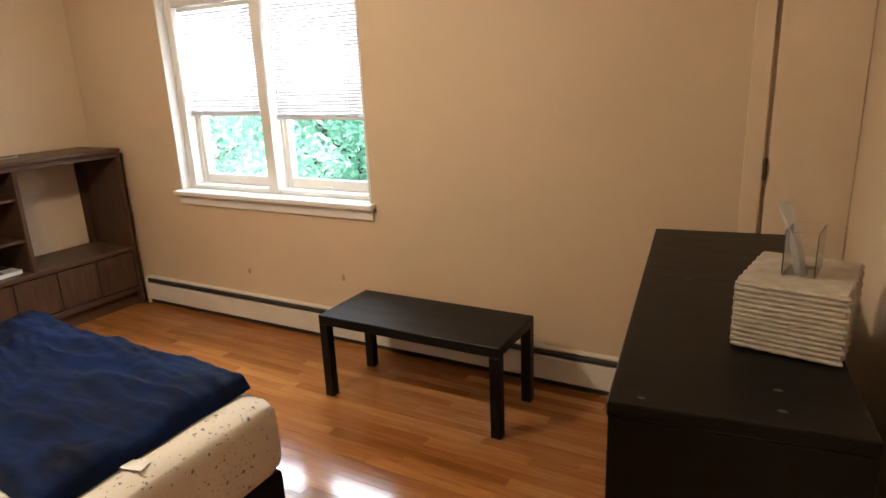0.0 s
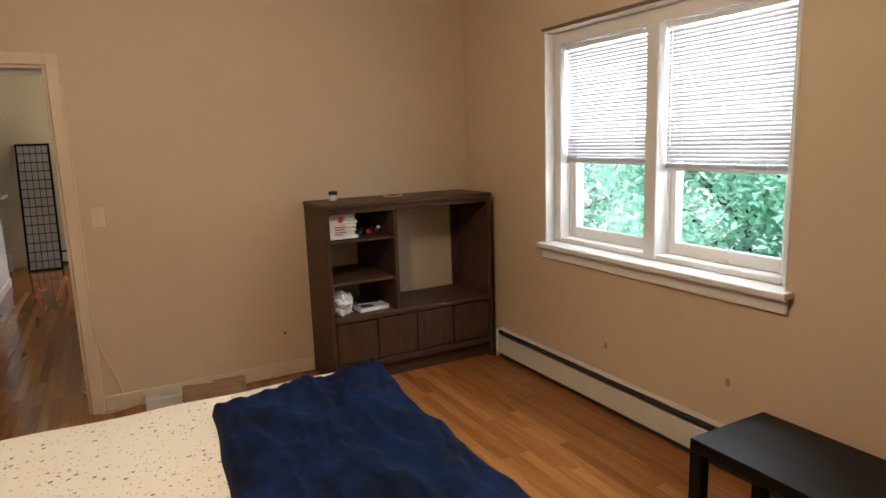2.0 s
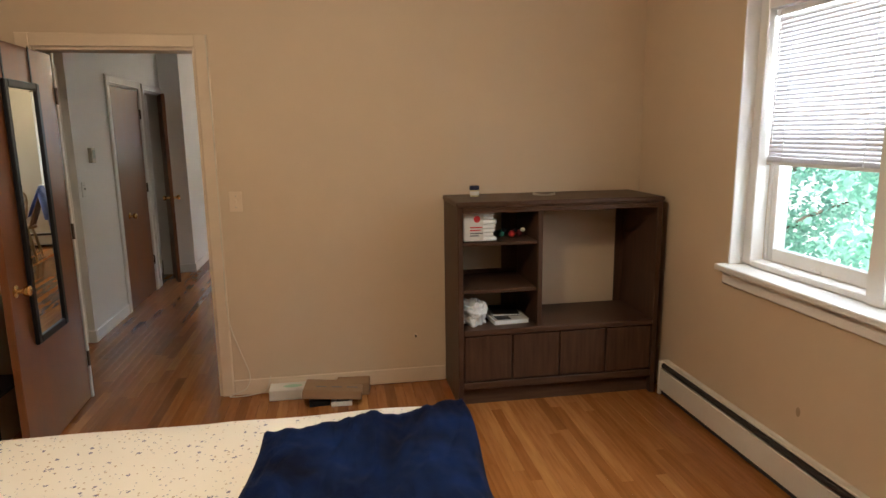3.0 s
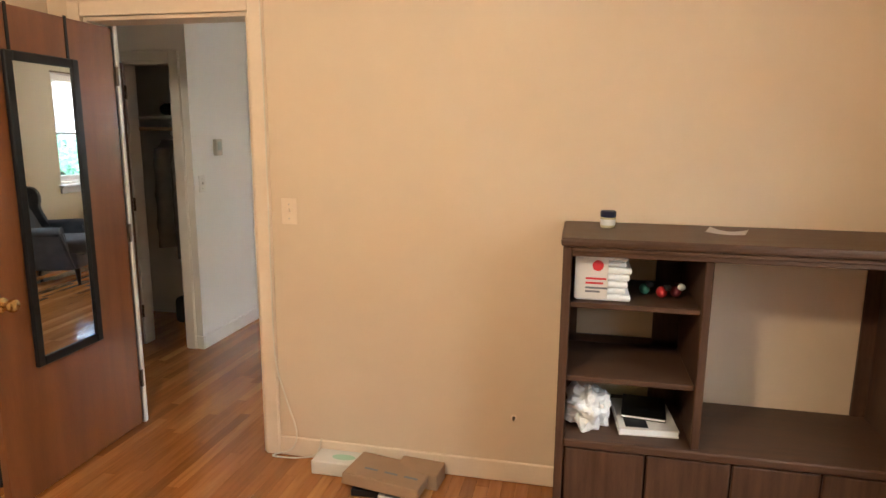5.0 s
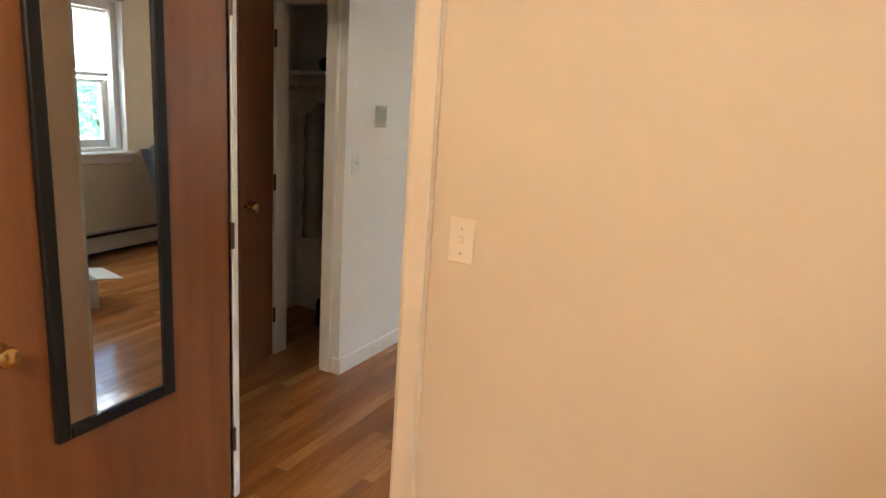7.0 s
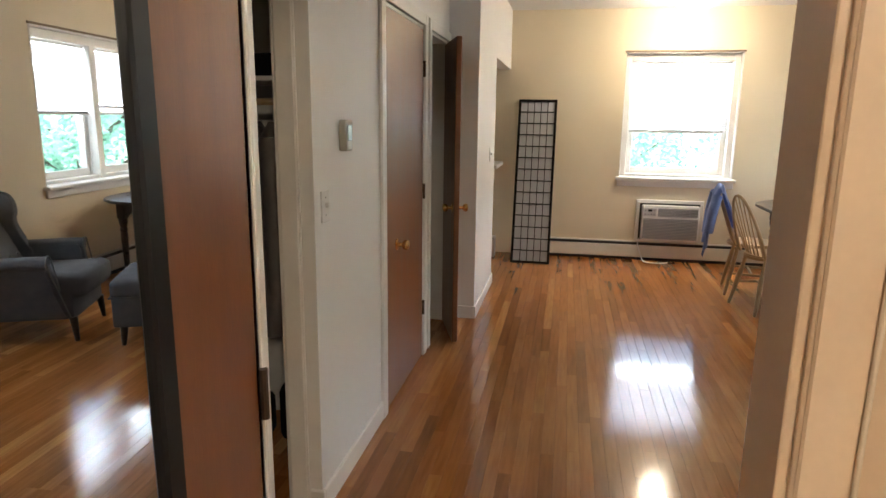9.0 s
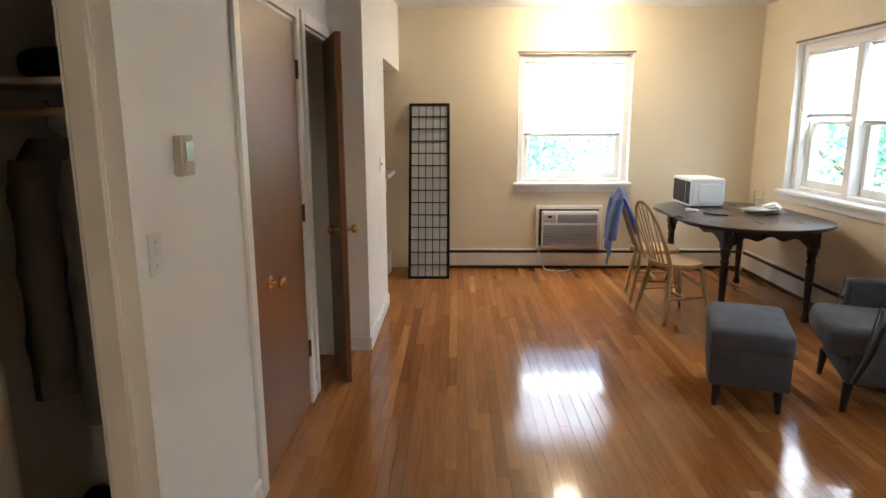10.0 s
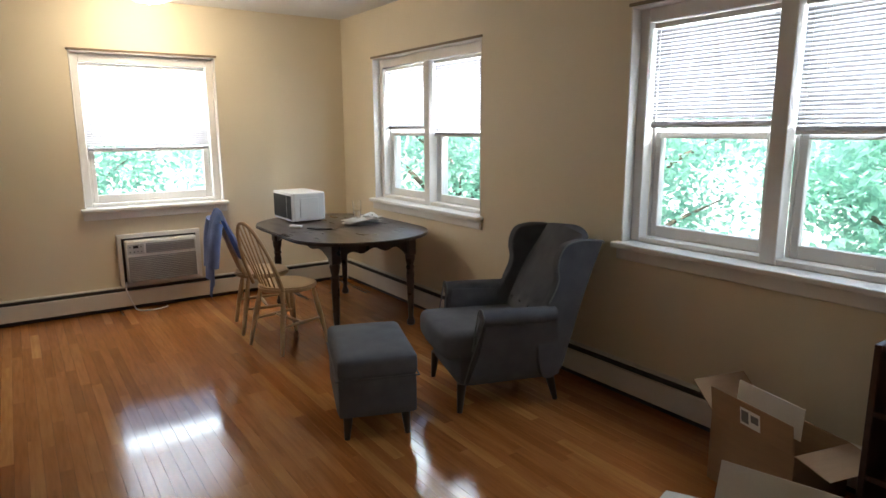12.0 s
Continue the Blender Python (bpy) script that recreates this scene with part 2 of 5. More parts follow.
RICE_PAPER = thin_material("rice_paper", (0.70, 0.71, 0.74), (0.7, 0.7, 0.7), 0.35, 0.9)
LEAF = thin_material("leaf", (0.12, 0.25, 0.19), (0.44, 0.72, 0.60), 0.6, 0.5)
LEAF_2 = thin_material("leaf_pale", (0.14, 0.29, 0.22), (0.52, 0.80, 0.68), 0.6, 0.5)
BARK = surface("bark", (0.10, 0.08, 0.06), rough=0.9, scale=6, fine=40, stretch=(4, 4, 0.6), bump=0.6, depth=0.02)
PALE_GROUND = surface("pale_ground", (0.30, 0.31, 0.29), (0.24, 0.25, 0.23), rough=0.95, scale=0.4, fine=20)
PANE = pane_material("window_glass")
CLEAR = glass_material("clear_glass")
CLEAR_PLASTIC = glass_material("clear_plastic", 0.12)
MIRROR, mn, ml, mp_ = material("mirror_silver")
mp_.inputs["Base Color"].default_value, mp_.inputs["Metallic"].default_value, mp_.inputs["Roughness"].default_value = (0.86, 0.88, 0.87, 1), 1.0, 0.012
DOME = glow_material("lit_opal_glass", (1.0, 0.80, 0.50), 3.2)


# ---- building helpers ----
def box(bm, x0, x1, y0, y1, z0, z1, bevel=0.0, seg=1, m=None):
    r = bmesh.ops.create_cube(bm, size=1)
    vs = r["verts"]
    for v in vs:
        v.co = Vector(((x0 + x1) / 2 + v.co.x * (x1 - x0), (y0 + y1) / 2 + v.co.y * (y1 - y0), (z0 + z1) / 2 + v.co.z * (z1 - z0)))
    if m is not None:
        bmesh.ops.transform(bm, matrix=m, verts=vs)
    if bevel:
        es = list({e for v in vs for e in v.link_edges})
        bmesh.ops.bevel(bm, geom=es, offset=bevel, segments=seg, affect="EDGES", profile=0.5)
    return bm


def cone(bm, p, q, r1, r2, seg=12):
    p, q = Vector(p), Vector(q)
    d = q - p
    m = Matrix.Translation((p + q) / 2) @ d.to_track_quat("Z", "Y").to_matrix().to_4x4()
    bmesh.ops.create_cone(bm, cap_ends=True, segments=seg, radius1=r1, radius2=r2, depth=d.length, matrix=m)
    return bm


def ball(bm, c, r, sx=1, sy=1, sz=1, u=16, v=10):
    bmesh.ops.create_uvsphere(bm, u_segments=u, v_segments=v, radius=r, matrix=Matrix.Translation(c) @ Matrix.Diagonal((sx, sy, sz, 1)))
    return bm


def turned(bm, profile, seg=16, m=None):
    """A solid of revolution about z from (radius, height) pairs."""
    rings = []
    for r, z in profile:
        rings.append([bm.verts.new((r * math.cos(2 * math.pi * k / seg), r * math.sin(2 * math.pi * k / seg), z)) for k in range(seg)])
    for a, b in zip(rings, rings[1:]):
        for k in range(seg):
            bm.faces.new((a[k], a[(k + 1) % seg], b[(k + 1) % seg], b[k]))
    bm.faces.new(rings[0][::-1])
    bm.faces.new(rings[-1])
    if m is not None:
        bmesh.ops.transform(bm, matrix=m, verts=[v for ring in rings for v in ring])
    return bm


def tube(bm, pts, r, seg=8):
    """A round bar through the points."""
    pts = [Vector(p) for p in pts]
    rings = []
    for i, p in enumerate(pts):
        d = (pts[min(i + 1, len(pts) - 1)] - pts[max(i - 1, 0)]).normalized()
        u = d.cross(Vector((0.13, 0.21, 0.97))).normalized()
        w = d.cross(u)
        rings.append([bm.verts.new(p + (u * math.cos(2 * math.pi * k / seg) + w * math.sin(2 * math.pi * k / seg)) * r) for k in range(seg)])
    for a, b in zip(rings, rings[1:]):
        for k in range(seg):
            bm.faces.new((a[k], a[(k + 1) % seg], b[(k + 1) % seg], b[k]))
    bm.faces.new(rings[0][::-1])
    bm.faces.new(rings[-1])
    return bm


def smooth_path(pts, n=8):
    """Points along a Catmull-Rom line."""
    p = [Vector(pts[0])] + [Vector(q) for q in pts] + [Vector(pts[-1])]
    out = []
    for i in range(1, len(p) - 2):
        for k in range(n):
            t = k / n
            out.append(0.5 * (2 * p[i] + (p[i + 1] - p[i - 1]) * t + (2 * p[i - 1] - 5 * p[i] + 4 * p[i + 1] - p[i + 2]) * t * t
                              + (3 * p[i] - p[i - 1] - 3 * p[i + 1] + p[i + 2]) * t ** 3))
    return out + [p[-2]]


def extrude_outline(bm, outline, d, axis="x", at=0.0):
    """A closed outline of (u, v) pairs given the thickness d along an axis."""
    def place(u, v, w):
        return {"x": (w, u, v), "y": (u, w, v), "z": (u, v, w)}[axis]
    a = [bm.verts.new(place(u, v, at)) for u, v in outline]
    b = [bm.verts.new(place(u, v, at + d)) for u, v in outline]
    bm.faces.new(a)
    bm.faces.new(b[::-1])
    for k in range(len(a)):
        j = (k + 1) % len(a)
        bm.faces.new((a[k], b[k], b[j], a[j]))
    bmesh.ops.recalc_face_normals(bm, faces=bm.faces)
    return bm


def finish(bm, name, mat, smooth=False):
    bmesh.ops.recalc_face_normals(bm, faces=bm.faces)
    me = bpy.data.meshes.new(name)
    bm.to_mesh(me)
    bm.free()
    me.materials.append(mat)
    if smooth:
        me.polygons.foreach_set("use_smooth", [True] * len(me.polygons))
        me.set_sharp_from_angle(angle=radians(38))
    return me


def part(name, bm, mat, parent, label="", smooth=False):
    """One mesh object under a thing or under a part."""
    ob = new(name, finish(bm, name, mat, smooth))
    ob.parent = parent
    return tagged(ob, label) if label else ob


def thing(name, m, label, category, group=""):
    ob = new(name)
    ob.matrix_world = m
    ob.empty_display_size = 0.1
    return tagged(ob, label, category, group)


def solid(name, bm, mat, label, category, kind="", group="", m=None, smooth=False):
    ob = new(name, finish(bm, name, mat, smooth))
    if m is not None:
        ob.matrix_world = m
    return tagged(ob, label, category, group, kind)


def B(*a, **k):
    return box(bmesh.new(), *a, **k)


# ---- large structure ----
XF, XE, YW, YS, H = -6.20, 4.91, 0.0, -3.65, 2.60
HALL = -3.782
NOOK = -3.567


def wall_with_openings(name, axis, at, thick, u0, u1, openings, mat, label, z1=H):
    """A wall whose face lies at 'at' and which is 'thick' deep (signed), with real openings (u0, u1, z0, z1)."""
    bm = bmesh.new()
    def piece(a, b, c, d):
        if b - a < 1e-4 or d - c < 1e-4:
            return
        lo, hi = min(at, at + thick), max(at, at + thick)
        if axis == "y":
            box(bm, a, b, lo, hi, c, d)
        else:
            box(bm, lo, hi, a, b, c, d)
    cur = u0
    for a, b, c, d in sorted(openings):
        piece(cur, a, 0, z1)
        piece(a, b, 0, c)
        piece(a, b, d, z1)
        cur = b
    piece(cur, u1, 0, z1)
    return solid(name, bm, mat, label, "wall", kind="structure")


WZ0, WZ1 = 0.88, 2.17
BW, W2, W3 = (0.975, 2.59), (-5.552, -3.91), (-2.595, -0.96)
W1 = (-2.38, -1.24)
wall_with_openings("wall_north", "y", YW, 0.28, 0.0, XE, [(*BW, WZ0, WZ1)], CREAM_DIM, "cream plaster bedroom wall with a double window, toned tan for dim warm light")
wall_with_openings("wall_living", "y", YW, 0.28, XF, -0.13, [(*W2, WZ0, WZ1), (*W3, WZ0, WZ1)], CREAM, "cream painted living room wall with two double windows")
wall_with_openings("wall_west", "x", XF, -0.28, -5.6, 0.28, [(*W1, WZ0, WZ1)], CREAM, "cream painted end wall with a window above the air conditioner")
wall_with_openings("wall_partition", "x", 0.0, -0.125, YS - 0.02, 0.28, [(-3.467, -2.64, 0, 2.03)], CREAM_DIM, "cream partition wall with the bedroom doorway, toned tan for dim warm light")
wall_with_openings("wall_partition_living", "x", -0.125, -0.012, -5.2, 0.0, [(-3.467, -2.64, 0, 2.03)], CREAM, "cream painted living room side of the partition")
wall_with_openings("wall_south", "y", YS, -0.12, 0.0, XE, [], CREAM_DIM, "cream bedroom wall behind the bed, toned tan for dim warm light")
wall_with_openings("wall_east", "x", XE, 0.12, YS - 0.12, 0.28, [], CREAM_DIM, "cream bedroom wall behind the dresser, toned tan for dim warm light")
wall_with_openings("wall_hall", "y", HALL, -0.11, -3.735, -1.34, [(-2.915, -2.085, 0, 2.0), (-3.66, -3.09, 0, 2.0)], WHITE_WALL, "white painted hall wall with two doors")
wall_with_openings("wall_nook", "y", NOOK, -0.30, -4.83, -3.735, [], WHITE_WALL, "white painted projecting wall beside the kitchen opening")
wall_with_openings("wall_nook_header", "y", NOOK, -0.12, XF, -4.83, [(XF, -4.83, 0, 2.0)], WHITE_WALL, "white painted header over the kitchen opening")
wall_with_openings("wall_closet", "x", -1.24, -0.10, -4.75, HALL, [(-4.265, -3.90, 0, 1.98)], WHITE_WALL, "white painted wall with the coat closet opening")
wall_with_openings("wall_closet_back", "x", -2.0, -0.06, -4.75, HALL - 0.11, [], WHITE_WALL, "painted back wall of the coat closet")
wall_with_openings("wall_closet_side", "y", -4.75, -0.06, -2.06, -1.24, [], WHITE_WALL, "painted side wall of the coat closet")
# Unseen walls, added to block light so the ajar door opens onto darkness.
wall_with_openings("linen_blocker_back", "y", -4.5, -0.06, -3.79, -2.06, [], WHITE_WALL, "unseen back wall added to keep the linen closet dark")
wall_with_openings("linen_blocker_side", "x", -2.99, -0.04, -4.5, HALL - 0.11, [], WHITE_WALL, "unseen side wall added to keep the linen closet dark")
wall_with_openings("linen_blocker_end", "x", -3.75, -0.04, -4.5, -3.94, [], WHITE_WALL, "unseen end wall added to keep the linen closet dark")
wall_with_openings("wall_hall_end", "y", -5.2, -0.1, -1.34, -0.125, [], WHITE_WALL, "white painted wall at the end of the hall")
wall_with_openings("wall_closet_outer", "x", -1.24, -0.10, -5.2, -4.81, [], WHITE_WALL, "white painted hall wall past the closet")
wall_with_openings("wall_kitchen_back", "y", -5.5, -0.1, XF, -2.06, [], WHITE_WALL, "white painted kitchen wall")
wall_with_openings("wall_kitchen_side", "x", -4.53, -0.3, -5.5, NOOK - 0.3, [], WHITE_WALL, "white painted kitchen side wall")
solid("ceiling", B(XF - 0.28, XE + 0.12, -5.6, 0.28, H, H + 0.12), CEILING_PAINT, "white painted plaster ceiling", "ceiling", kind="structure")


def baseboard(x0, x1, y0, y1, mat, h=0.095):
    solid("baseboard", B(x0, x1, y0, y1, 0, h, 0.004), mat, "painted wooden baseboard with a rounded top edge", "baseboard", kind="structure")


baseboard(0.0, 0.014, -2.57, -1.275, CREAM_TRIM)
baseboard(-2.015, -1.24, HALL, HALL + 0.014, TRIM)
baseboard(-3.025, -2.985, HALL, HALL + 0.014, TRIM)
baseboard(-4.83, -3.721, NOOK, NOOK + 0.014, TRIM)
baseboard(-3.735, -3.721, HALL, NOOK, TRIM)
baseboard(-1.24, -1.226, -3.826, HALL + 0.014, TRIM)
baseboard(0.90, XE, YS, YS + 0.014, CREAM_TRIM)


def casing(axis, face, out, a, b, top, mat, w=0.065, d=0.018, name="trim", depth=0.137, liner=True):
    """A moulded door casing: two legs and a head with a stepped profile, and the jamb liner."""
    root = thing(name, pose(0, 0, 0), "painted moulded wooden door casing", "trim")
    tagged(root, kind="structure")
    def bar(nm, u0, u1, z0, z1):
        bm = bmesh.new()
        for k, (f, dd) in enumerate(((0.0, d), (0.3, d * 0.72))):
            lo, hi = sorted((face, face + out * dd))
            du, dz = (u1 - u0), (z1 - z0)
            if du < dz:
                p0, p1 = (u0, u1) if k == 0 else (u0 - 0.004, u1 + 0.004)
                q0, q1 = z0, z1 + (0.004 if k else 0)
            else:
                p0, p1 = (u0, u1) if k == 0 else (u0 - 0.004, u1 + 0.004)
                q0, q1 = (z0, z1) if k == 0 else (z0 + 0.0, z1 + 0.004)
            if axis == "x":
                box(bm, lo, hi, p0, p1, q0, q1, 0.003)
            else:
                box(bm, p0, p1, lo, hi, q0, q1, 0.003)
        part(nm, bm, mat, root)
    bar("casing_leg", a - w, a, 0, top + w)
    bar("casing_leg", b, b + w, 0, top + w)
    bar("casing_head", a, b, top, top + w)
    if liner:
        for u0, u1, z0, z1 in ((a, a + 0.018, 0, top), (b - 0.018, b, 0, top), (a + 0.018, b - 0.018, top - 0.018, top)):
            lo, hi = sorted((face + out * 0.001, face - out * depth))
            bm = B(lo, hi, u0, u1, z0, z1, 0.002) if axis == "x" else B(u0, u1, lo, hi, z0, z1, 0.002)
            part("jamb", bm, mat, root)
    return root


casing("x", 0.0, 1, -3.467, -2.64, 2.03, CREAM_TRIM)
casing("x", -0.137, -1, -3.425, -2.64, 2.03, TRIM, liner=False, d=0.03)
casing("y", HALL, 1, -2.915, -2.085, 2.0, TRIM, depth=0.11)
casing("y", HALL, 1, -3.66, -3.09, 2.0, TRIM, w=0.06, depth=0.11)
casing("x", -1.24, 1, -4.265, -3.90, 1.98, TRIM, depth=0.10)


def heater(x0, x1, axis, face, out):
    """Baseboard heater: back plate, sloped top cover, dark louvre gap, front panel, end caps."""
    L = x1 - x0
    m = Matrix.Translation((x0, face, 0)) if axis == "y" else Matrix.Translation((face, x0, 0)) @ pose(0, 0, 0, 0, 0, 90)
    s = -1.0 if (axis == "y" and out < 0) or (axis == "x" and out > 0) else 1.0
    root = thing("baseboard_heater", m, "cream enamelled baseboard heater with a dark louvre slot", "heater")
    def rail(nm, y0, y1, z0, z1, mat, bev=0.003):
        a, b = sorted((s * y0, s * y1))
        part(nm, B(0.0, L, a, b, z0, z1, bev), mat, root)
    rail("back_plate", 0.002, 0.012, 0.02, 0.205, HEATER)
    rail("top_cover", 0.012, 0.045, 0.195, 0.205, HEATER)
    rail("louvre", 0.014, 0.055, 0.168, 0.192, DARK_GAP)
    rail("front_panel", 0.056, 0.064, 0.035, 0.166, HEATER, 0.003)
    rail("fin_tube", 0.018, 0.05, 0.06, 0.11, DARK_GAP)
    # dark strip stands in for the shade below the front panel
    rail("foot_shadow_strip", 0.012, 0.05, 0.004, 0.03, DARK_GAP)
    for u in (0.0, L - 0.02):
        a, b = sorted((s * 0.002, s * 0.067))
        part("end_cap", B(u, u + 0.02, a, b, 0.0, 0.208, 0.004), HEATER, root)
    return root


heater(0.47, 4.44, "y", 0.0, -1)
heater(XF + 0.07, -0.14, "y", 0.0, -1)
heater(-3.40, -0.07, "x", XF, 1)


def window(axis, face, a, b, panes, blind_bottoms):
    """A recessed window: reveal, face frame, mullion, sashes, glass, stool, apron, blinds. Local x runs along the wall, y points out."""
    W = b - a
    if axis == "y":
        m = Matrix.Translation((a, face, 0))
    else:
        m = Matrix.Translation((face, a, 0)) @ pose(0, 0, 0, 0, 0, 90)
    root = thing("window", m, "white painted wooden window with sliding sashes and mini blinds", "window")
    tagged(root, kind="structure")
    r0, r1 = 0.085, 0.135
    for x0, x1, z0, z1 in ((0, 0.012, WZ0, WZ1), (W - 0.012, W, WZ0, WZ1), (0.012, W - 0.012, WZ1 - 0.012, WZ1)):
        part("reveal", B(x0, x1, -0.004, r0, z0, z1, 0.003), TRIM, root)
    # dark brown line along the top of the window opening
    part("head_strip", B(-0.012, W + 0.012, -0.014, 0.0, WZ1 - 0.002, WZ1 + 0.016, 0.003), BROWN_STRIP, root)
    fw = 0.07
    part("frame_stile", B(0.012, fw, r0 - 0.02, r1, WZ0 + 0.02, WZ1 - 0.012, 0.004), TRIM, root)
    part("frame_stile", B(W - fw, W - 0.012, r0 - 0.02, r1, WZ0 + 0.02, WZ1 - 0.012, 0.004), TRIM, root)
    part("frame_head", B(fw, W - fw, r0 - 0.02, r1, WZ1 - 0.085, WZ1 - 0.012, 0.004), TRIM, root)
    part("frame_sill", B(fw, W - fw, r0 - 0.02, r1 + 0.10, WZ0 + 0.015, WZ0 + 0.045, 0.004), TRIM, root)
    part("stool", B(-0.03, W + 0.03, -0.06, r1, WZ0 - 0.018, WZ0 + 0.014, 0.008, 2), TRIM, root, "white painted window stool")
    part("apron", B(-0.015, W + 0.015, -0.022, -0.001, WZ0 - 0.085, WZ0 - 0.019, 0.005), TRIM, root)
    mull = 0.08
    if panes == 2:
        mid = W / 2
        part("mullion", B(mid - mull / 2, mid + mull / 2, r0 - 0.03, r1, WZ0 + 0.015, WZ1 - 0.085, 0.004), TRIM, root)
        spans = [(fw, mid - mull / 2), (mid + mull / 2, W - fw)]
    else:
        spans = [(fw, W - fw)]
    zt, zb = WZ1 - 0.085, WZ0 + 0.045
    zm = 1.51
    for (x0, x1), bb in zip(spans, blind_bottoms):
        part("jamb_liner", B(x0, x0 + 0.02, r1, r1 + 0.10, zb, zt, 0.002), TRIM, root)
        part("jamb_liner", B(x1 - 0.02, x1, r1, r1 + 0.10, zb, zt, 0.002), TRIM, root)
        for y0, z0, z1 in ((r1 + 0.005, zb, zm), (r1 + 0.045, zm - 0.035, zt)):
            t = 0.036
            sm = bmesh.new()
            for u0, u1, v0, v1 in ((x0 + 0.02, x0 + 0.02 + t, z0, z1), (x1 - 0.02 - t, x1 - 0.02, z0, z1),
                                   (x0 + 0.02 + t, x1 - 0.02 - t, z0, z0 + 0.065), (x0 + 0.02 + t, x1 - 0.02 - t, z1 - 0.035, z1)):
                box(sm, u0, u1, y0, y0 + 0.035, v0, v1, 0.004)
            sash = part("sash", sm, TRIM, root)
            g = part("pane", B(x0 + 0.02 + t, x1 - 0.02 - t, y0 + 0.015, y0 + 0.019, z0 + 0.065, z1 - 0.035), PANE, sash)
            g.visible_shadow = False
        part("sash_latch", B((x0 + x1) / 2 - 0.03, (x0 + x1) / 2 + 0.03, r1 - 0.004, r1 + 0.006, zb + 0.005, zb + 0.02, 0.002), TRIM, root)
        # mini blind
        blind = thing("mini_blind", m @ Matrix.Translation((x0, 0.0, 0)), "white vinyl mini blind let half down in the window", "blind", "window blinds")
        bw = x1 - x0
        yb = r1 - 0.022
        part("headrail", B(0.008, bw - 0.008, yb - 0.014, yb + 0.012, zt - 0.03, zt - 0.003, 0.003), WHITE_PLASTIC, blind)
        part("bottom_rail", B(0.012, bw - 0.012, yb - 0.012, yb + 0.012, bb - 0.004, bb + 0.012, 0.003), WHITE_PLASTIC, blind)
        n = int((zt - 0.04 - bb - 0.03) / 0.0195)
        sm = bmesh.new()
        prof = [(-0.0118, -0.0035), (-0.004, 0.0005), (0.004, 0.0005), (0.0118, -0.0035)]
        vs = [[sm.verts.new((u, c, s)) for c, s in prof] for u in (0.012, bw - 0.012)]
        for k in range(3):
            sm.faces.new((vs[0][k], vs[1][k], vs[1][k + 1], vs[0][k + 1]))
        slat_mesh = finish(sm, "slat", BLIND)
        for k in range(n):
            o = new("slat", slat_mesh)
            o.parent = blind
            o.matrix_basis = pose(0, yb, zt - 0.045 - k * 0.0195, 69 + 2 * math.sin(k * 1.7), 0, 0.12 * math.sin(k * 2.3))
        for k in range(5):
            o = new("slat", slat_mesh)
            o.parent = blind
            o.matrix_basis = pose(0, yb, bb + 0.016 + k * 0.004, 4, 0, 0.1)
        for u in (0.12, bw - 0.12):
            part("ladder_cord", cone(bmesh.new(), (u, yb - 0.013, bb), (u, yb - 0.013, zt - 0.02), 0.0012, 0.0012, 5), WHITE_PLASTIC, blind)
        part("tilt_wand", cone(bmesh.new(), (0.05, yb - 0.02, zt - 0.60), (0.05, yb - 0.02, zt - 0.02), 0.004, 0.004, 6), CLEAR_PLASTIC, blind)
        # sky light entering above the lower sash
        lm = m @ Matrix.Translation(((x0 + x1) / 2, r1 + 0.13, (bb + zt) / 2)) @ pose(0, 0, 0, -90, 0, 0)
        lamp("window_daylight", "AREA", SKY_LAMP * bw * (zt - bb) / 0.5, lm, (0.86, 0.94, 1.0), w=bw - 0.06, h=zt - bb - 0.02)
    return root


window("y", 0.0, *BW, 2, (1.39, 1.365))
window("y", 0.0, *W2, 2, (1.535, 1.475))
window("y", 0.0, *W3, 2, (1.535, 1.505))
window("x", XF, *W1, 1, (1.36,))


# ---- doors ----
def knob(parent, x, y, z, side, mat=BRASS):
    """A round knob with rose and neck on the face that looks along side * y."""
    bm = turned(bmesh.new(), [(0.030, 0), (0.030, 0.004), (0.012, 0.008), (0.010, 0.030), (0.022, 0.038), (0.027, 0.050), (0.024, 0.062), (0.012, 0.067)], 18,
                Matrix.Translation((x, y, z)) @ pose(0, 0, 0, -90 * side, 0, 0))
    return part("door_knob", bm, mat, parent, "round brass door knob", True)


def door_leaf(name, m, width, height, label, knob_x, knob_z=0.9, thick=0.035, mat=DOOR_WOOD, hinge_side=1, hinges=(0.25, 1.02, 1.78), knobs=(1, -1)):
    """Local x runs from the hinge along the leaf, y across its thickness."""
    root = thing(name, m, label, "door")
    part("leaf", B(0, width, -thick / 2, thick / 2, 0.008, height, 0.003), mat, root)
    for s in knobs:
        knob(root, knob_x, s * thick / 2, knob_z, s)
    for z in hinges:
        part("hinge", cone(bmesh.new(), (-0.008, hinge_side * (thick / 2 + 0.006), z - 0.045), (-0.008, hinge_side * (thick / 2 + 0.006), z + 0.045), 0.008, 0.008, 10), BROWN_METAL, root)
    return root


bedroom_door = door_leaf("bedroom_door", pose(-0.125, -3.444, 0, 0, 0, 2.2), 0.825, 2.000,
                         "reddish brown flush wooden door standing wide open", 0.765, 0.855)
door_leaf("hall_door", pose(-2.896, HALL - 0.012, 0, 0, 0, 0), 0.79, 1.98, "closed reddish brown flush wooden hall door", 0.60, 0.84, hinges=(0.32, 1.05, 1.76), knobs=(1,))
door_leaf("linen_door", pose(-3.645, HALL + 0.005, 0, 0, 0, 19), 0.50, 1.975, "brown flush wooden door standing ajar in the hall", 0.44, 0.91, hinge_side=1)
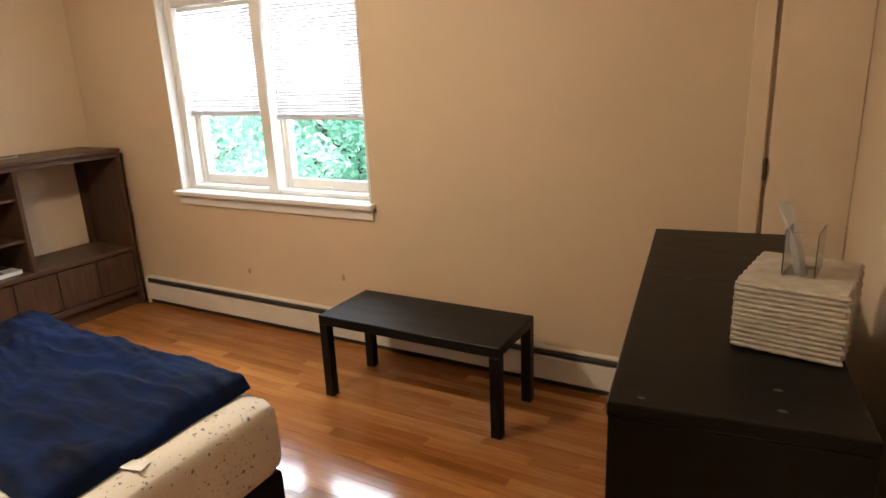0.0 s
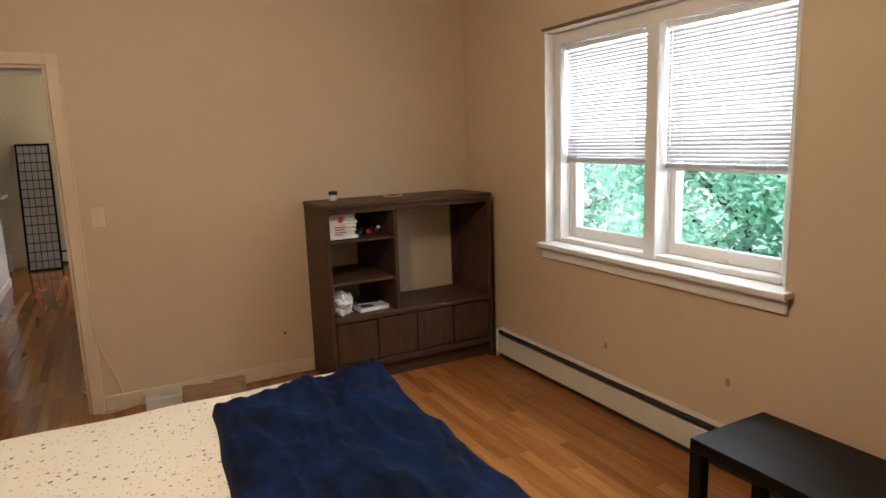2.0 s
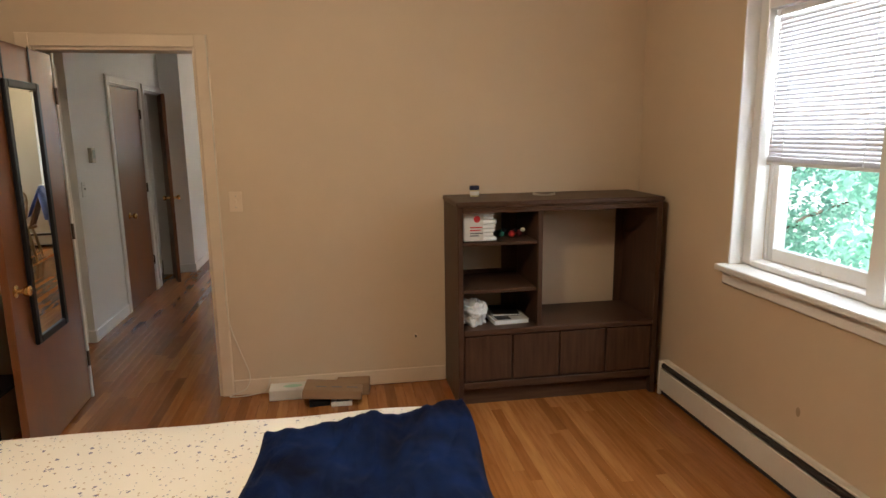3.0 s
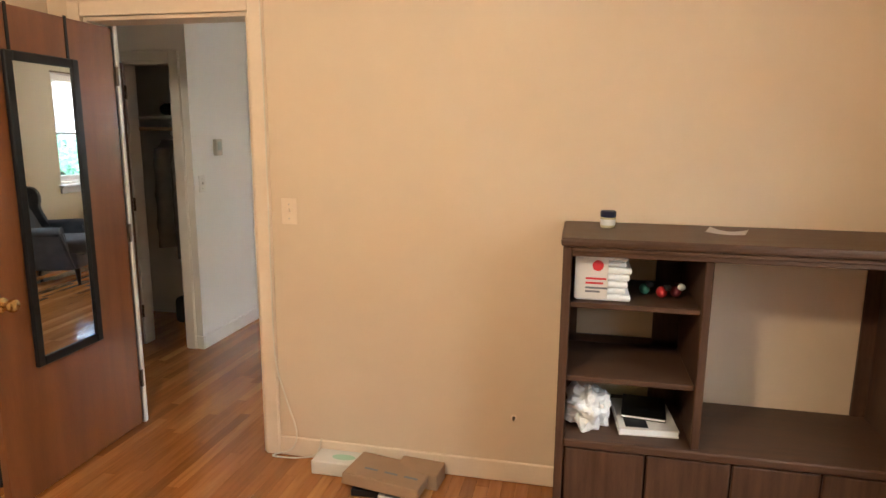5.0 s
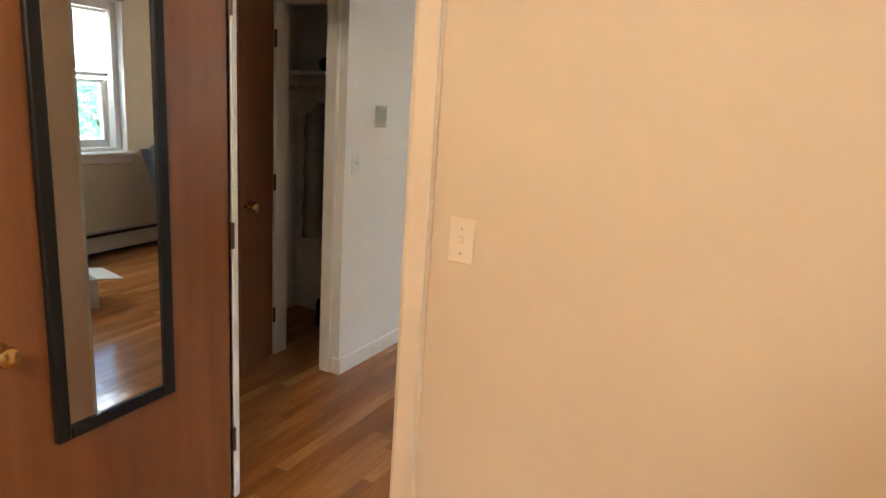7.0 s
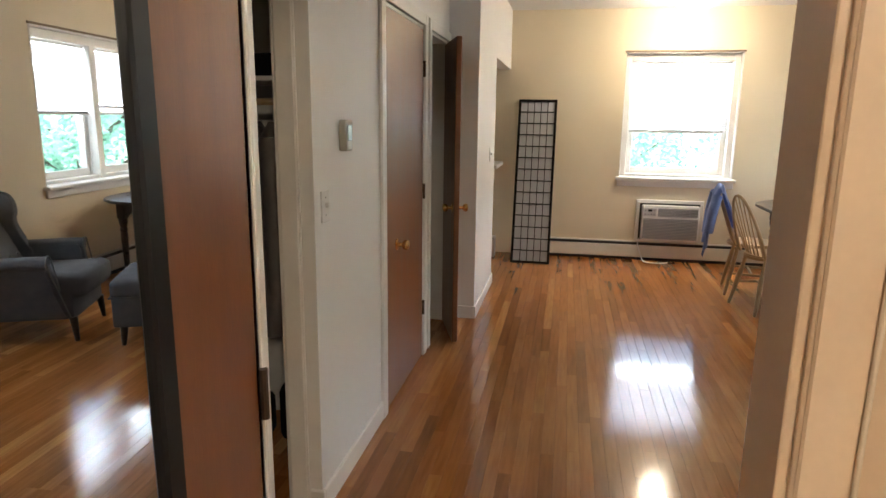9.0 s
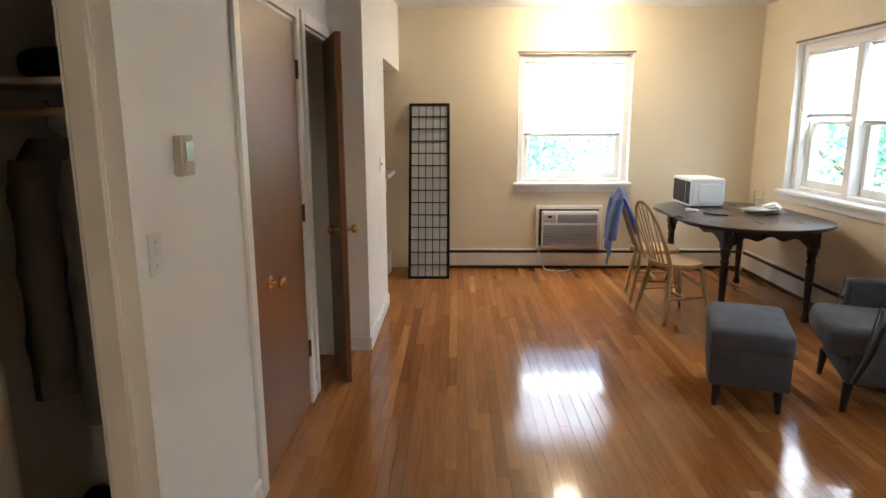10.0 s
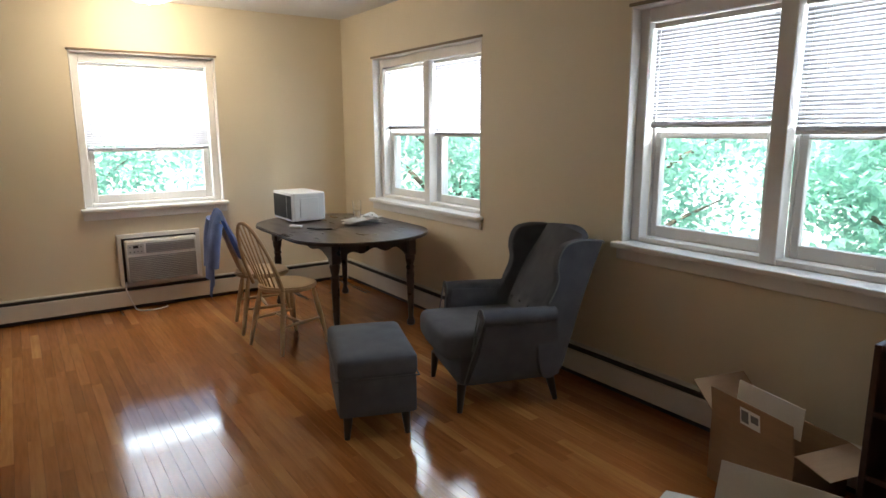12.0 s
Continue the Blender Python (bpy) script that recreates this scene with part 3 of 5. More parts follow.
door_leaf("closet_door", pose(-1.215, -4.265, 0, 0, 0, 17), 0.36, 1.97, "brown flush wooden closet door standing open", 0.30, 0.93)
closet_leaf = door_leaf("painted_door", pose(4.607, -0.022, 0, 0, 0, 0), 0.302, 2.01, "cream painted narrow flush door shut in the corner", 0.27, 0.95,
                        mat=CREAM_TRIM, knobs=(), hinge_side=-1, hinges=(0.25, 1.17, 1.88))
solid("trim", B(4.515, 4.59, -0.022, 0, 0, 2.1, 0.004), CREAM_TRIM, "cream painted door casing in the bedroom corner", "trim", kind="structure")


def mirror():
    """A narrow mirror hung on the bedroom door by two straps."""
    root = thing("door_mirror", pose(-0.1257, -3.444 + 0.0185, 0, 0, 0, 2.2), "narrow black-framed mirror hung over the open door", "mirror")
    x0, x1, z0, z1, f = 0.258, 0.643, 0.552, 1.827, 0.038
    for a, b, c, d in ((x0, x0 + f, z0, z1), (x1 - f, x1, z0, z1), (x0 + f, x1 - f, z0, z0 + f), (x0 + f, x1 - f, z1 - f, z1)):
        part("frame_side", B(a, b, 0.001, 0.022, c, d, 0.004), BLACK_PLASTIC, root)
    part("mirror_glass", B(x0 + f, x1 - f, 0.002, 0.012, z0 + f, z1 - f), MIRROR, root, "clear silvered mirror glass")
    for x in (x0 + 0.03, x1 - 0.05):
        part("strap", B(x, x + 0.014, 0.001, 0.005, z1 - 0.01, 2.006), BLACK_PLASTIC, root)


mirror()


# ---- wall fittings ----
def switch_plate(m, label="ivory toggle light switch plate on the wall", mat=TRIM):
    """Local z is up, y points out of the wall."""
    root = thing("light_switch", m, label, "switch")
    part("plate", B(-0.036, 0.036, 0, 0.006, -0.058, 0.058, 0.003), mat, root)
    part("toggle", B(-0.006, 0.006, 0.004, 0.020, -0.004, 0.014, 0.002), mat, root)
    for z in (-0.032, 0.032):
        part("screw", cone(bmesh.new(), (0, 0.005, z), (0, 0.0075, z), 0.0032, 0.003, 8), STEEL, root)


switch_plate(pose(0.0, -2.485, 1.177, 0, 0, -90), mat=CREAM_TRIM)
switch_plate(pose(-1.332, HALL, 1.167))
switch_plate(pose(-4.50, NOOK, 1.19))
th = thing("thermostat", pose(-1.533, HALL, 1.413), "small beige thermostat box on the hall wall", "thermostat")
part("housing", B(-0.038, 0.038, 0, 0.03, -0.058, 0.058, 0.006, 2), surface("beige_plastic", (0.50, 0.47, 0.40), rough=0.45), th)
part("dial_window", B(-0.024, 0.024, 0.028, 0.033, -0.02, 0.04, 0.002), surface("pale_green_window", (0.45, 0.52, 0.47), rough=0.2), th)

for y, z in ((-1.459, 0.302),):
    h = thing("wall_jack", pose(0.0, y, z), "small brown cable stub in the wall", "socket")
    part("stub", cone(bmesh.new(), (0.0, 0, 0), (0.018, 0, -0.004), 0.008, 0.005, 8), BROWN_METAL, h)
    part("collar", cone(bmesh.new(), (0.0, 0, 0), (0.003, 0, 0), 0.014, 0.013, 12), CREAM_TRIM, h)
for x, z in ((1.53, 0.36), (2.335, 0.41)):
    bm = ball(bmesh.new(), (0, 0, 0), 0.013, 1.0, 0.25, 1.7, 10, 6)
    solid("wall_patch", bm, surface("old_filler", (0.42, 0.31, 0.20), rough=0.8), "small smudged filler patch on the wall", "patch", m=pose(x, -0.001, z), smooth=True)

cord_mat = surface("ivory_cable", (0.74, 0.66, 0.54), rough=0.5)
bm = tube(bmesh.new(), smooth_path([(0.022, -2.578, 2.09), (0.022, -2.575, 1.6), (0.022, -2.577, 0.9), (0.022, -2.573, 0.50), (0.03, -2.523, 0.30), (0.035, -2.473, 0.14),
                                    (0.035, -2.498, 0.05), (0.035, -2.583, 0.012), (0.05, -2.583, 0.008), (0.045, -2.473, 0.010), (0.03, -2.383, 0.03), (0.022, -2.353, 0.11)]), 0.0035)
solid("wall_cable", bm, cord_mat, "ivory cable stapled down the door casing", "cable", smooth=True)
bm = tube(bmesh.new(), smooth_path([(-0.16, -2.563, 1.9), (-0.16, -2.563, 1.45), (-0.17, -2.543, 1.1), (-0.19, -2.423, 0.6), (-0.2, -2.383, 0.25), (-0.22, -2.423, 0.01), (-0.3, -2.623, 0.006), (-0.42, -2.703, 0.006)]), 0.006)
solid("wall_cable", bm, cord_mat, "loose white cable hanging beside the doorway", "cable", smooth=True)


# ---- bedroom things ----
def bookcase():
    W, D, Ht = 1.195, 0.445, 1.182
    root = thing("bookcase", pose(0.004, -1.27, 0), "dark walnut laminate bookcase with open bays and four low doors", "bookcase")
    t = 0.030
    part("side_panel", B(0, D, 0, t, 0.0, Ht - 0.03, 0.003), WALNUT, root)
    part("side_panel", B(0, D, W - t, W, 0.0, Ht - 0.03, 0.003), WALNUT, root)
    part("top", B(0, D + 0.012, -0.008, W + 0.008, Ht - 0.03, Ht, 0.010, 2), WALNUT_FLAT, root)
    part("top_rail", B(D - 0.02, D, t, W - t, Ht - 0.062, Ht - 0.03, 0.003), WALNUT_FLAT, root)
    part("rail_moulding", B(D - 0.006, D + 0.006, t, W - t, Ht - 0.046, Ht - 0.032, 0.004), WALNUT_FLAT, root)
    ym = 0.46
    part("deck", B(0, D + 0.006, t, W - t, 0.425, 0.457, 0.005), WALNUT_FLAT, root)
    part("divider", B(0.0, D - 0.01, ym, ym + 0.028, 0.457, Ht - 0.03, 0.003), WALNUT, root)
    part("shelf", B(0.0, D - 0.03, t, ym, 0.932, 0.951, 0.003), WALNUT_FLAT, root)
    part("shelf", B(0.0, D - 0.03, t, ym, 0.662, 0.682, 0.003), WALNUT_FLAT, root)
    part("bottom", B(0, D, t, W - t, 0.105, 0.145, 0.003), WALNUT_FLAT, root)
    part("toe_kick", B(D - 0.06, D - 0.045, t, W - t, 0.0, 0.105), WALNUT_FLAT, root)
    part("back_rail", B(0.0, 0.012, t, W - t, 0.145, 0.425), WALNUT_FLAT, root)
    part("back_stile", B(0.0, 0.012, ym - 0.10, ym, 0.457, Ht - 0.03), WALNUT, root)
    part("back_stile", B(0.0, 0.012, t, t + 0.03, 0.457, Ht - 0.03), WALNUT, root)
    part("back_stile", B(0.0, 0.012, W - t - 0.05, W - t, 0.457, Ht - 0.03), WALNUT, root)
    part("back_lath", B(0.0, 0.012, t, ym, 0.682, 0.712), WALNUT_FLAT, root)
    dw = (W - 2 * t - 0.006) / 4
    for k in range(4):
        y0 = t + 0.003 + k * dw
        part("door", B(D - 0.022, D - 0.004, y0 + 0.003, y0 + dw - 0.003, 0.151, 0.419, 0.005), WALNUT, root)
    return root


bookcase()


def jar():
    root = thing("jar", pose(0.17, -1.115, 1.183), "small jar of pale ointment with a dark lid on the bookcase", "jar")
    part("pot", turned(bmesh.new(), [(0.024, 0), (0.027, 0.004), (0.027, 0.036), (0.022, 0.042)], 20), surface("ointment", (0.70, 0.64, 0.40), rough=0.25), root, smooth=True)
    part("lid", turned(bmesh.new(), [(0.028, 0.040), (0.029, 0.043), (0.029, 0.060), (0.026, 0.063)], 20), BLUE_PRINT, root, "dark blue screw lid", True)
    part("jar_label", turned(bmesh.new(), [(0.0275, 0.010), (0.0276, 0.012), (0.0276, 0.030), (0.0275, 0.032)], 20), PAPER, root)


jar()


def sheet(name, x, y, z, w, d, rz, label, mat=PAPER, curl=0.012, nx=8, ny=6):
    """A sheet of paper lying down with lifted edges."""
    bm = bmesh.new()
    g = [[bm.verts.new((w * (i / nx - 0.5), d * (j / ny - 0.5), 0.0015 + curl * abs(i / nx - 0.5) ** 2 * 4 * (0.4 + 0.6 * j / ny))) for j in range(ny + 1)] for i in range(nx + 1)]
    for i in range(nx):
        for j in range(ny):
            bm.faces.new((g[i][j], g[i + 1][j], g[i + 1][j + 1], g[i][j + 1]))
    bmesh.ops.solidify(bm, geom=bm.faces[:], thickness=0.001)
    return solid(name, bm, mat, label, "paper", m=pose(x, y, z, 0, 0, rz), smooth=True)


sheet("paper_slip", 0.21, -0.705, 1.183, 0.13, 0.09, 70, "folded white paper slip on the bookcase")


def pillowcase_pack():
    """A shrink-wrapped stack of white folded cloths with a printed card."""
    root = thing("linen_pack", pose(0.29, -1.135, 0.952), "shrink-wrapped stack of white folded linen on the shelf", "linen pack")
    for k in range(7):
        part("folded_cloth", B(-0.10, 0.10 - 0.004 * (k % 2), -0.09, 0.10 - 0.006 * ((k * 3) % 4), 0.002 + k * 0.024, 0.025 + k * 0.024, 0.009, 3), PAPER, root, smooth=True)
    part("printed_card", B(0.101, 0.1025, -0.092, 0.02, 0.01, 0.165), WHITE_CARD, root, "glossy printed card")
    part("red_spot", cone(bmesh.new(), (0.1026, -0.015, 0.128), (0.104, -0.015, 0.128), 0.019, 0.019, 24), RED_PRINT, root, "round red sticker")
    for z, w, mat in ((0.078, 0.07, RED_PRINT), (0.062, 0.06, RED_PRINT), (0.045, 0.075, GREY_PRINT), (0.032, 0.05, GREY_PRINT)):
        part("printed_line", B(0.1026, 0.1034, -0.055, -0.055 + w, z, z + 0.007), mat, root)


pillowcase_pack()


def trinket(name, x, y, z, label, mats):
    root = thing(name, pose(x, y, z), label, "trinket")
    part("body", ball(bmesh.new(), (0, 0, 0.020), 0.021, 1.5, 0.9, 0.95), mats[0], root, smooth=True)
    part("cap", ball(bmesh.new(), (0.02, 0.016, 0.042), 0.014, 1, 1, 0.9), mats[1], root, smooth=True)
    part("tip", cone(bmesh.new(), (-0.025, 0, 0.02), (-0.055, 0.01, 0.012), 0.012, 0.006), mats[1], root, smooth=True)


GREEN_PRINT = surface("green_plastic", (0.03, 0.16, 0.11), rough=0.4)
trinket("toy_car", 0.28, -0.920, 0.952, "small red and dark toy lying on the shelf", (RED_PRINT, BLACK_PLASTIC))
trinket("pouch", 0.24, -0.975, 0.952, "small dark green pouch on the shelf", (GREEN_PRINT, BLACK_CLOTH))
trinket("toy_figure", 0.26, -0.870, 0.952, "small dark red trinket on the shelf", (surface("dark_red", (0.16, 0.02, 0.03), rough=0.5), PAPER))


def crumpled(name, m, rx, ry, rz, seed, mat, label, category):
    """Crumpled plastic or paper."""
    bm = bmesh.new()
    bmesh.ops.create_icosphere(bm, subdivisions=4, radius=1)
    for v in bm.verts:
        c = v.co.copy()
        q = 1 + 0.55 * noise.noise(c * 1.9 + Vector((seed, 0, 0))) + 0.30 * abs(noise.noise(c * 4.5 + Vector((0, seed, 0))))
        v.co = Vector((c.x * rx * q, c.y * ry * q, max(0.0, (c.z * q * 0.9 + 0.65) * rz)))
    return solid(name, bm, mat, label, category, m=m)


crumpled("plastic_bag", pose(0.29, -1.160, 0.458), 0.09, 0.075, 0.085, 3.0, PAPER, "crumpled white plastic bag on the bookcase deck", "bag")


def book(name, m, w, d, h, cover, label, spots=()):
    root = thing(name, m, label, "book")
    part("pages", B(-w / 2 + 0.004, w / 2 - 0.003, -d / 2 + 0.003, d / 2 - 0.003, 0.003, h - 0.003), PAPER, root)
    part("cover", B(-w / 2, w / 2, -d / 2, d / 2, h - 0.003, h, 0.001), cover, root)
    part("cover", B(-w / 2, w / 2, -d / 2, d / 2, 0, 0.003, 0.001), cover, root)
    part("spine", B(-w / 2, -w / 2 + 0.004, -d / 2, d / 2, 0.003, h - 0.003), cover, root)
    for (a, b, c, e, mm) in spots:
        part("cover_print", B(a, b, c, e, h, h + 0.0012), mm, root)


book("notebook", pose(0.24, -0.950, 0.458, 0, 0, 4), 0.27, 0.21, 0.026, WHITE_CARD, "thick white book with a dark printed square",
     ((0.02, 0.12, -0.08, 0.0, BLACK_PLASTIC), (-0.12, 0.0, -0.02, 0.08, GREY_PRINT)))
book("notebook", pose(0.20, -0.945, 0.4845, 0, 0, -6), 0.20, 0.16, 0.014, BLACK_LAM, "thin dark booklet lying on a white book")


def coffee_table():
    x0, x1, y0, y1, h = 2.665, 3.665, -0.636, -0.22, 0.45
    root = thing("coffee_table", pose((x0 + x1) / 2, (y0 + y1) / 2, 0), "low black-brown rectangular coffee table with square legs", "table")
    w, d, q = (x1 - x0) / 2, (y1 - y0) / 2, 0.05
    part("tabletop", B(-w, w, -d, d, h - 0.05, h, 0.003), BLACK_LAM, root)
    for sx in (-1, 1):
        for sy in (-1, 1):
            a, b = sorted((sx * w, sx * (w - q)))
            c, e = sorted((sy * d, sy * (d - q)))
            part("leg", B(a, b, c, e, 0, h - 0.05, 0.003), BLACK_LAM, root)


coffee_table()
sheet("paper_slip", 2.98, -0.045, 0.207, 0.09, 0.05, 3, "small white card lying on the heater ledge", curl=0.004)


def dresser():
    W, D, Ht = 1.37, 0.44, 1.0
    root = thing("dresser", pose(4.435, -1.845, 0, 0, 0, 7.2), "tall black-brown laminate chest of drawers", "dresser")
    part("top", B(0, D, 0, W, Ht - 0.03, Ht, 0.003), BLACK_LAM, root)
    for y in (0, W - 0.025):
        part("side_panel", B(0.004, D, y, y + 0.025, 0, Ht - 0.03, 0.002), BLACK_LAM, root)
    part("back", B(D - 0.012, D - 0.002, 0.025, W - 0.025, 0.02, Ht - 0.03), BLACK_LAM, root)
    part("plinth", B(0.03, 0.045, 0.025, W - 0.025, 0, 0.06), BLACK_LAM, root)
    hh = (Ht - 0.03 - 0.065) / 4
    for r in range(4):
        for c in range(2):
            y0 = 0.028 + c * (W - 0.05) / 2
            part("drawer_front", B(0.0, 0.018, y0, y0 + (W - 0.05) / 2 - 0.004, 0.062 + r * hh, 0.062 + (r + 1) * hh - 0.005, 0.002), BLACK_LAM, root)
    for x, y in ((0.06, 0.035), (0.30, 0.06), (0.13, 0.78), (0.30, 0.14)):
        part("scuff", ball(bmesh.new(), (x, y, Ht), 0.008, 1.1, 0.7, 0.05, 10, 6), surface("scuff_mark", (0.10, 0.09, 0.085), rough=0.5), root, "small pale scuff")
    return root


dresser()


def tissue_box():
    root = thing("tissue_box", pose(4.738, -1.385, 1.001, 0, 0, -9), "whitewashed wicker tissue box cover with pulled tissues", "tissue box")
    w, d, h = 0.102, 0.125, 0.152
    part("liner", B(-w + 0.006, w - 0.006, -d + 0.006, d - 0.006, 0.002, h - 0.006), WICKER, root)
    n = 13
    for k in range(n):
        z = 0.008 + k * (h - 0.014) / (n - 1)
        bm = bmesh.new()
        pts = []
        m = 12
        for s, (ax, ay, bx, by) in enumerate(((-w, -d, w, -d), (w, -d, w, d), (w, d, -w, d), (-w, d, -w, -d))):
            for j in range(m):
                t = j / m
                off = 0.0022 * (1 if (j + k + s) % 2 else -1)
                px, py = ax + (bx - ax) * t, ay + (by - ay) * t
                nx, ny = ((0, -1), (1, 0), (0, 1), (-1, 0))[s]
                pts.append((px + nx * off, py + ny * off, z))
        pts.append(pts[0])
        part("woven_strand", tube(bm, pts, 0.0052, 6), WICKER, root, smooth=True)
    bm = bmesh.new()
    for a, b, c, e in ((-w, w, -d, -0.05), (-w, w, 0.05, d), (-w, -0.03, -0.05, 0.05), (0.03, w, -0.05, 0.05)):
        box(bm, a, b, c, e, h - 0.006, h + 0.003, 0.002)
    part("lid", bm, WICKER, root)
    bm = bmesh.new()
    for a, b, c, e in ((-0.03, 0.03, -0.052, -0.05), (-0.03, 0.03, 0.05, 0.052), (-0.032, -0.03, -0.052, 0.052), (0.03, 0.032, -0.052, 0.052)):
        box(bm, a, b, c, e, h, h + 0.10)
    part("clear_sleeve", bm, CLEAR_PLASTIC, root, "clear plastic sleeve")
    bm = bmesh.new()
    N, M = 10, 8
    g = [[None] * (M + 1) for _ in range(N + 1)]
    for i in range(N + 1):
        for j in range(M + 1):
            u, v = i / N, j / M
            g[i][j] = bm.verts.new((-0.05 * v + 0.012 * math.sin(u * 9 + v * 3), (u - 0.5) * (0.03 + 0.13 * v) + 0.05 * v, h - 0.01 + 0.15 * v + 0.012 * math.sin(u * 7)))
    for i in range(N):
        for j in range(M):
            bm.faces.new((g[i][j], g[i + 1][j], g[i + 1][j + 1], g[i][j + 1]))
    bmesh.ops.solidify(bm, geom=bm.faces[:], thickness=0.0012)
    part("tissue", bm, PAPER, root, "white pulled-up tissue", True)


tissue_box()
bm = tube(bmesh.new(), smooth_path([(4.29, -0.60, 0.03), (4.22, -0.62, 0.17), (4.18, -0.64, 0.20), (4.15, -0.66, 0.10), (4.18, -0.67, 0.02), (4.29, -0.68, 0.008)]), 0.005)
solid("power_cord", bm, BLACK_PLASTIC, "black power cord looping beside the dresser", "cable", smooth=True)


def soft_box(bm, x0, x1, y0, y1, z0, z1, r, n=10, lump=0.0, seed=0.0):
    """A padded block with rounded edges and gentle lumps."""
    bmesh.ops.create_cube(bm, size=2)
    bmesh.ops.subdivide_edges(bm, edges=bm.edges[:], cuts=n, use_grid_fill=True)
    sx, sy, sz = (x1 - x0) / 2, (y1 - y0) / 2, (z1 - z0) / 2
    c = Vector(((x0 + x1) / 2, (y0 + y1) / 2, (z0 + z1) / 2))
    for v in bm.verts:
        p = Vector((v.co.x * sx, v.co.y * sy, v.co.z * sz))
        core = Vector((max(-sx + r, min(sx - r, p.x)), max(-sy + r, min(sy - r, p.y)), max(-sz + r, min(sz - r, p.z))))
        d = p - core
        if d.length > 1e-6:
            p = core + d.normalized() * min(r, d.length if d.length < r else r)
        if lump:
            nrm = d.normalized() if d.length > 1e-6 else Vector((0, 0, 1 if p.z > 0 else -1))
            p += nrm * lump * noise.noise(p * 4 + Vector((seed, 0, 0)))
        v.co = c + p
    return bm


def bed():
    x0, x1, y0, y1 = 1.60, 3.27, -3.59, -1.53
    root = thing("bed", pose((x0 + x1) / 2, (y0 + y1) / 2, 0), "double bed with a cream floral fitted sheet on a black base", "bed")
    w, d = (x1 - x0) / 2, (y1 - y0) / 2
    part("mattress", soft_box(bmesh.new(), -w, w, -d, d, 0.30, 0.59, 0.065, 26, 0.010, 2.0), FLORAL, root, "mattress in a cream sheet printed with small flowers", True)
    part("bed_base", soft_box(bmesh.new(), -w + 0.012, w - 0.012, -d + 0.012, d - 0.012, 0.10, 0.318, 0.03, 8), BLACK_CLOTH, root, "black cloth bed base", True)
    for sx in (-1, 1):
        for sy in (-1, 1):
            part("leg", cone(bmesh.new(), (sx * (w - 0.12), sy * (d - 0.12), 0), (sx * (w - 0.12), sy * (d - 0.12), 0.12), 0.025, 0.03), BLACK_PLASTIC, root)


bed()


def blanket():
    """A folded navy duvet spread over the foot of the bed."""
    c = [Vector((1.85, -2.17, 0)), Vector((1.74, -1.50, 0)), Vector((3.15, -1.55, 0)), Vector((3.17, -2.26, 0))]
    root = thing("blanket", pose(0, 0, 0.596), "folded navy blue plush blanket spread over the bed", "blanket")
    N, M = 96, 72
    bm = bmesh.new()
    top, bot = [], []
    for i in range(N + 1):
        ta, ba = [], []
        for j in range(M + 1):
            u, v = i / N, j / M
            p = (c[0] * (1 - u) + c[3] * u) * (1 - v) + (c[1] * (1 - u) + c[2] * u) * v
            e = min(u, 1 - u, v, 1 - v)
            p.x += 0.022 * noise.noise(Vector((u * 4, v * 4, 1.0))) 
            p.y += 0.022 * noise.noise(Vector((u * 4, v * 4, 5.0)))
            edge = min(1.0, e * 16)
            edge = math.sqrt(max(0.0, 1 - (1 - edge) ** 2))
            fold = 0.026 * noise.noise(Vector((u * 3 + 1.5 * v, v * 5 - u, 2.0))) + 0.036 * (1 - abs(noise.noise(Vector((u * 4 - 3 * v, v * 7 + u * 2, 8.0))))) \
                + 0.011 * noise.noise(Vector((u * 13 + 4 * v, v * 20, 3.0))) + 0.004 * noise.noise(Vector((u * 34, v * 40, 6.0)))
            hgt = 0.004 + edge * (0.038 + fold)
            ta.append(bm.verts.new((p.x, p.y, max(0.005, hgt))))
            ba.append(bm.verts.new((p.x, p.y, 0.0)))
        top.append(ta)
        bot.append(ba)
    for i in range(N):
        for j in range(M):
            bm.faces.new((top[i][j], top[i + 1][j], top[i + 1][j + 1], top[i][j + 1]))
            bm.faces.new((bot[i][j], bot[i][j + 1], bot[i + 1][j + 1], bot[i + 1][j]))
    for i in range(N):
        bm.faces.new((top[i][0], bot[i][0], bot[i + 1][0], top[i + 1][0]))
        bm.faces.new((top[i][M], top[i + 1][M], bot[i + 1][M], bot[i][M]))
    for j in range(M):
        bm.faces.new((top[0][j], top[0][j + 1], bot[0][j + 1], bot[0][j]))
        bm.faces.new((top[N][j], bot[N][j], bot[N][j + 1], top[N][j + 1]))
    part("cover", bm, NAVY, root, smooth=True)
    t = part("care_tag", B(-0.03, 0.035, -0.022, 0.022, 0.0, 0.0015), PAPER, root, "white cloth care tag")
    t.matrix_basis = pose(3.185, -2.02, 0.003, 0, 6, 20)


blanket()


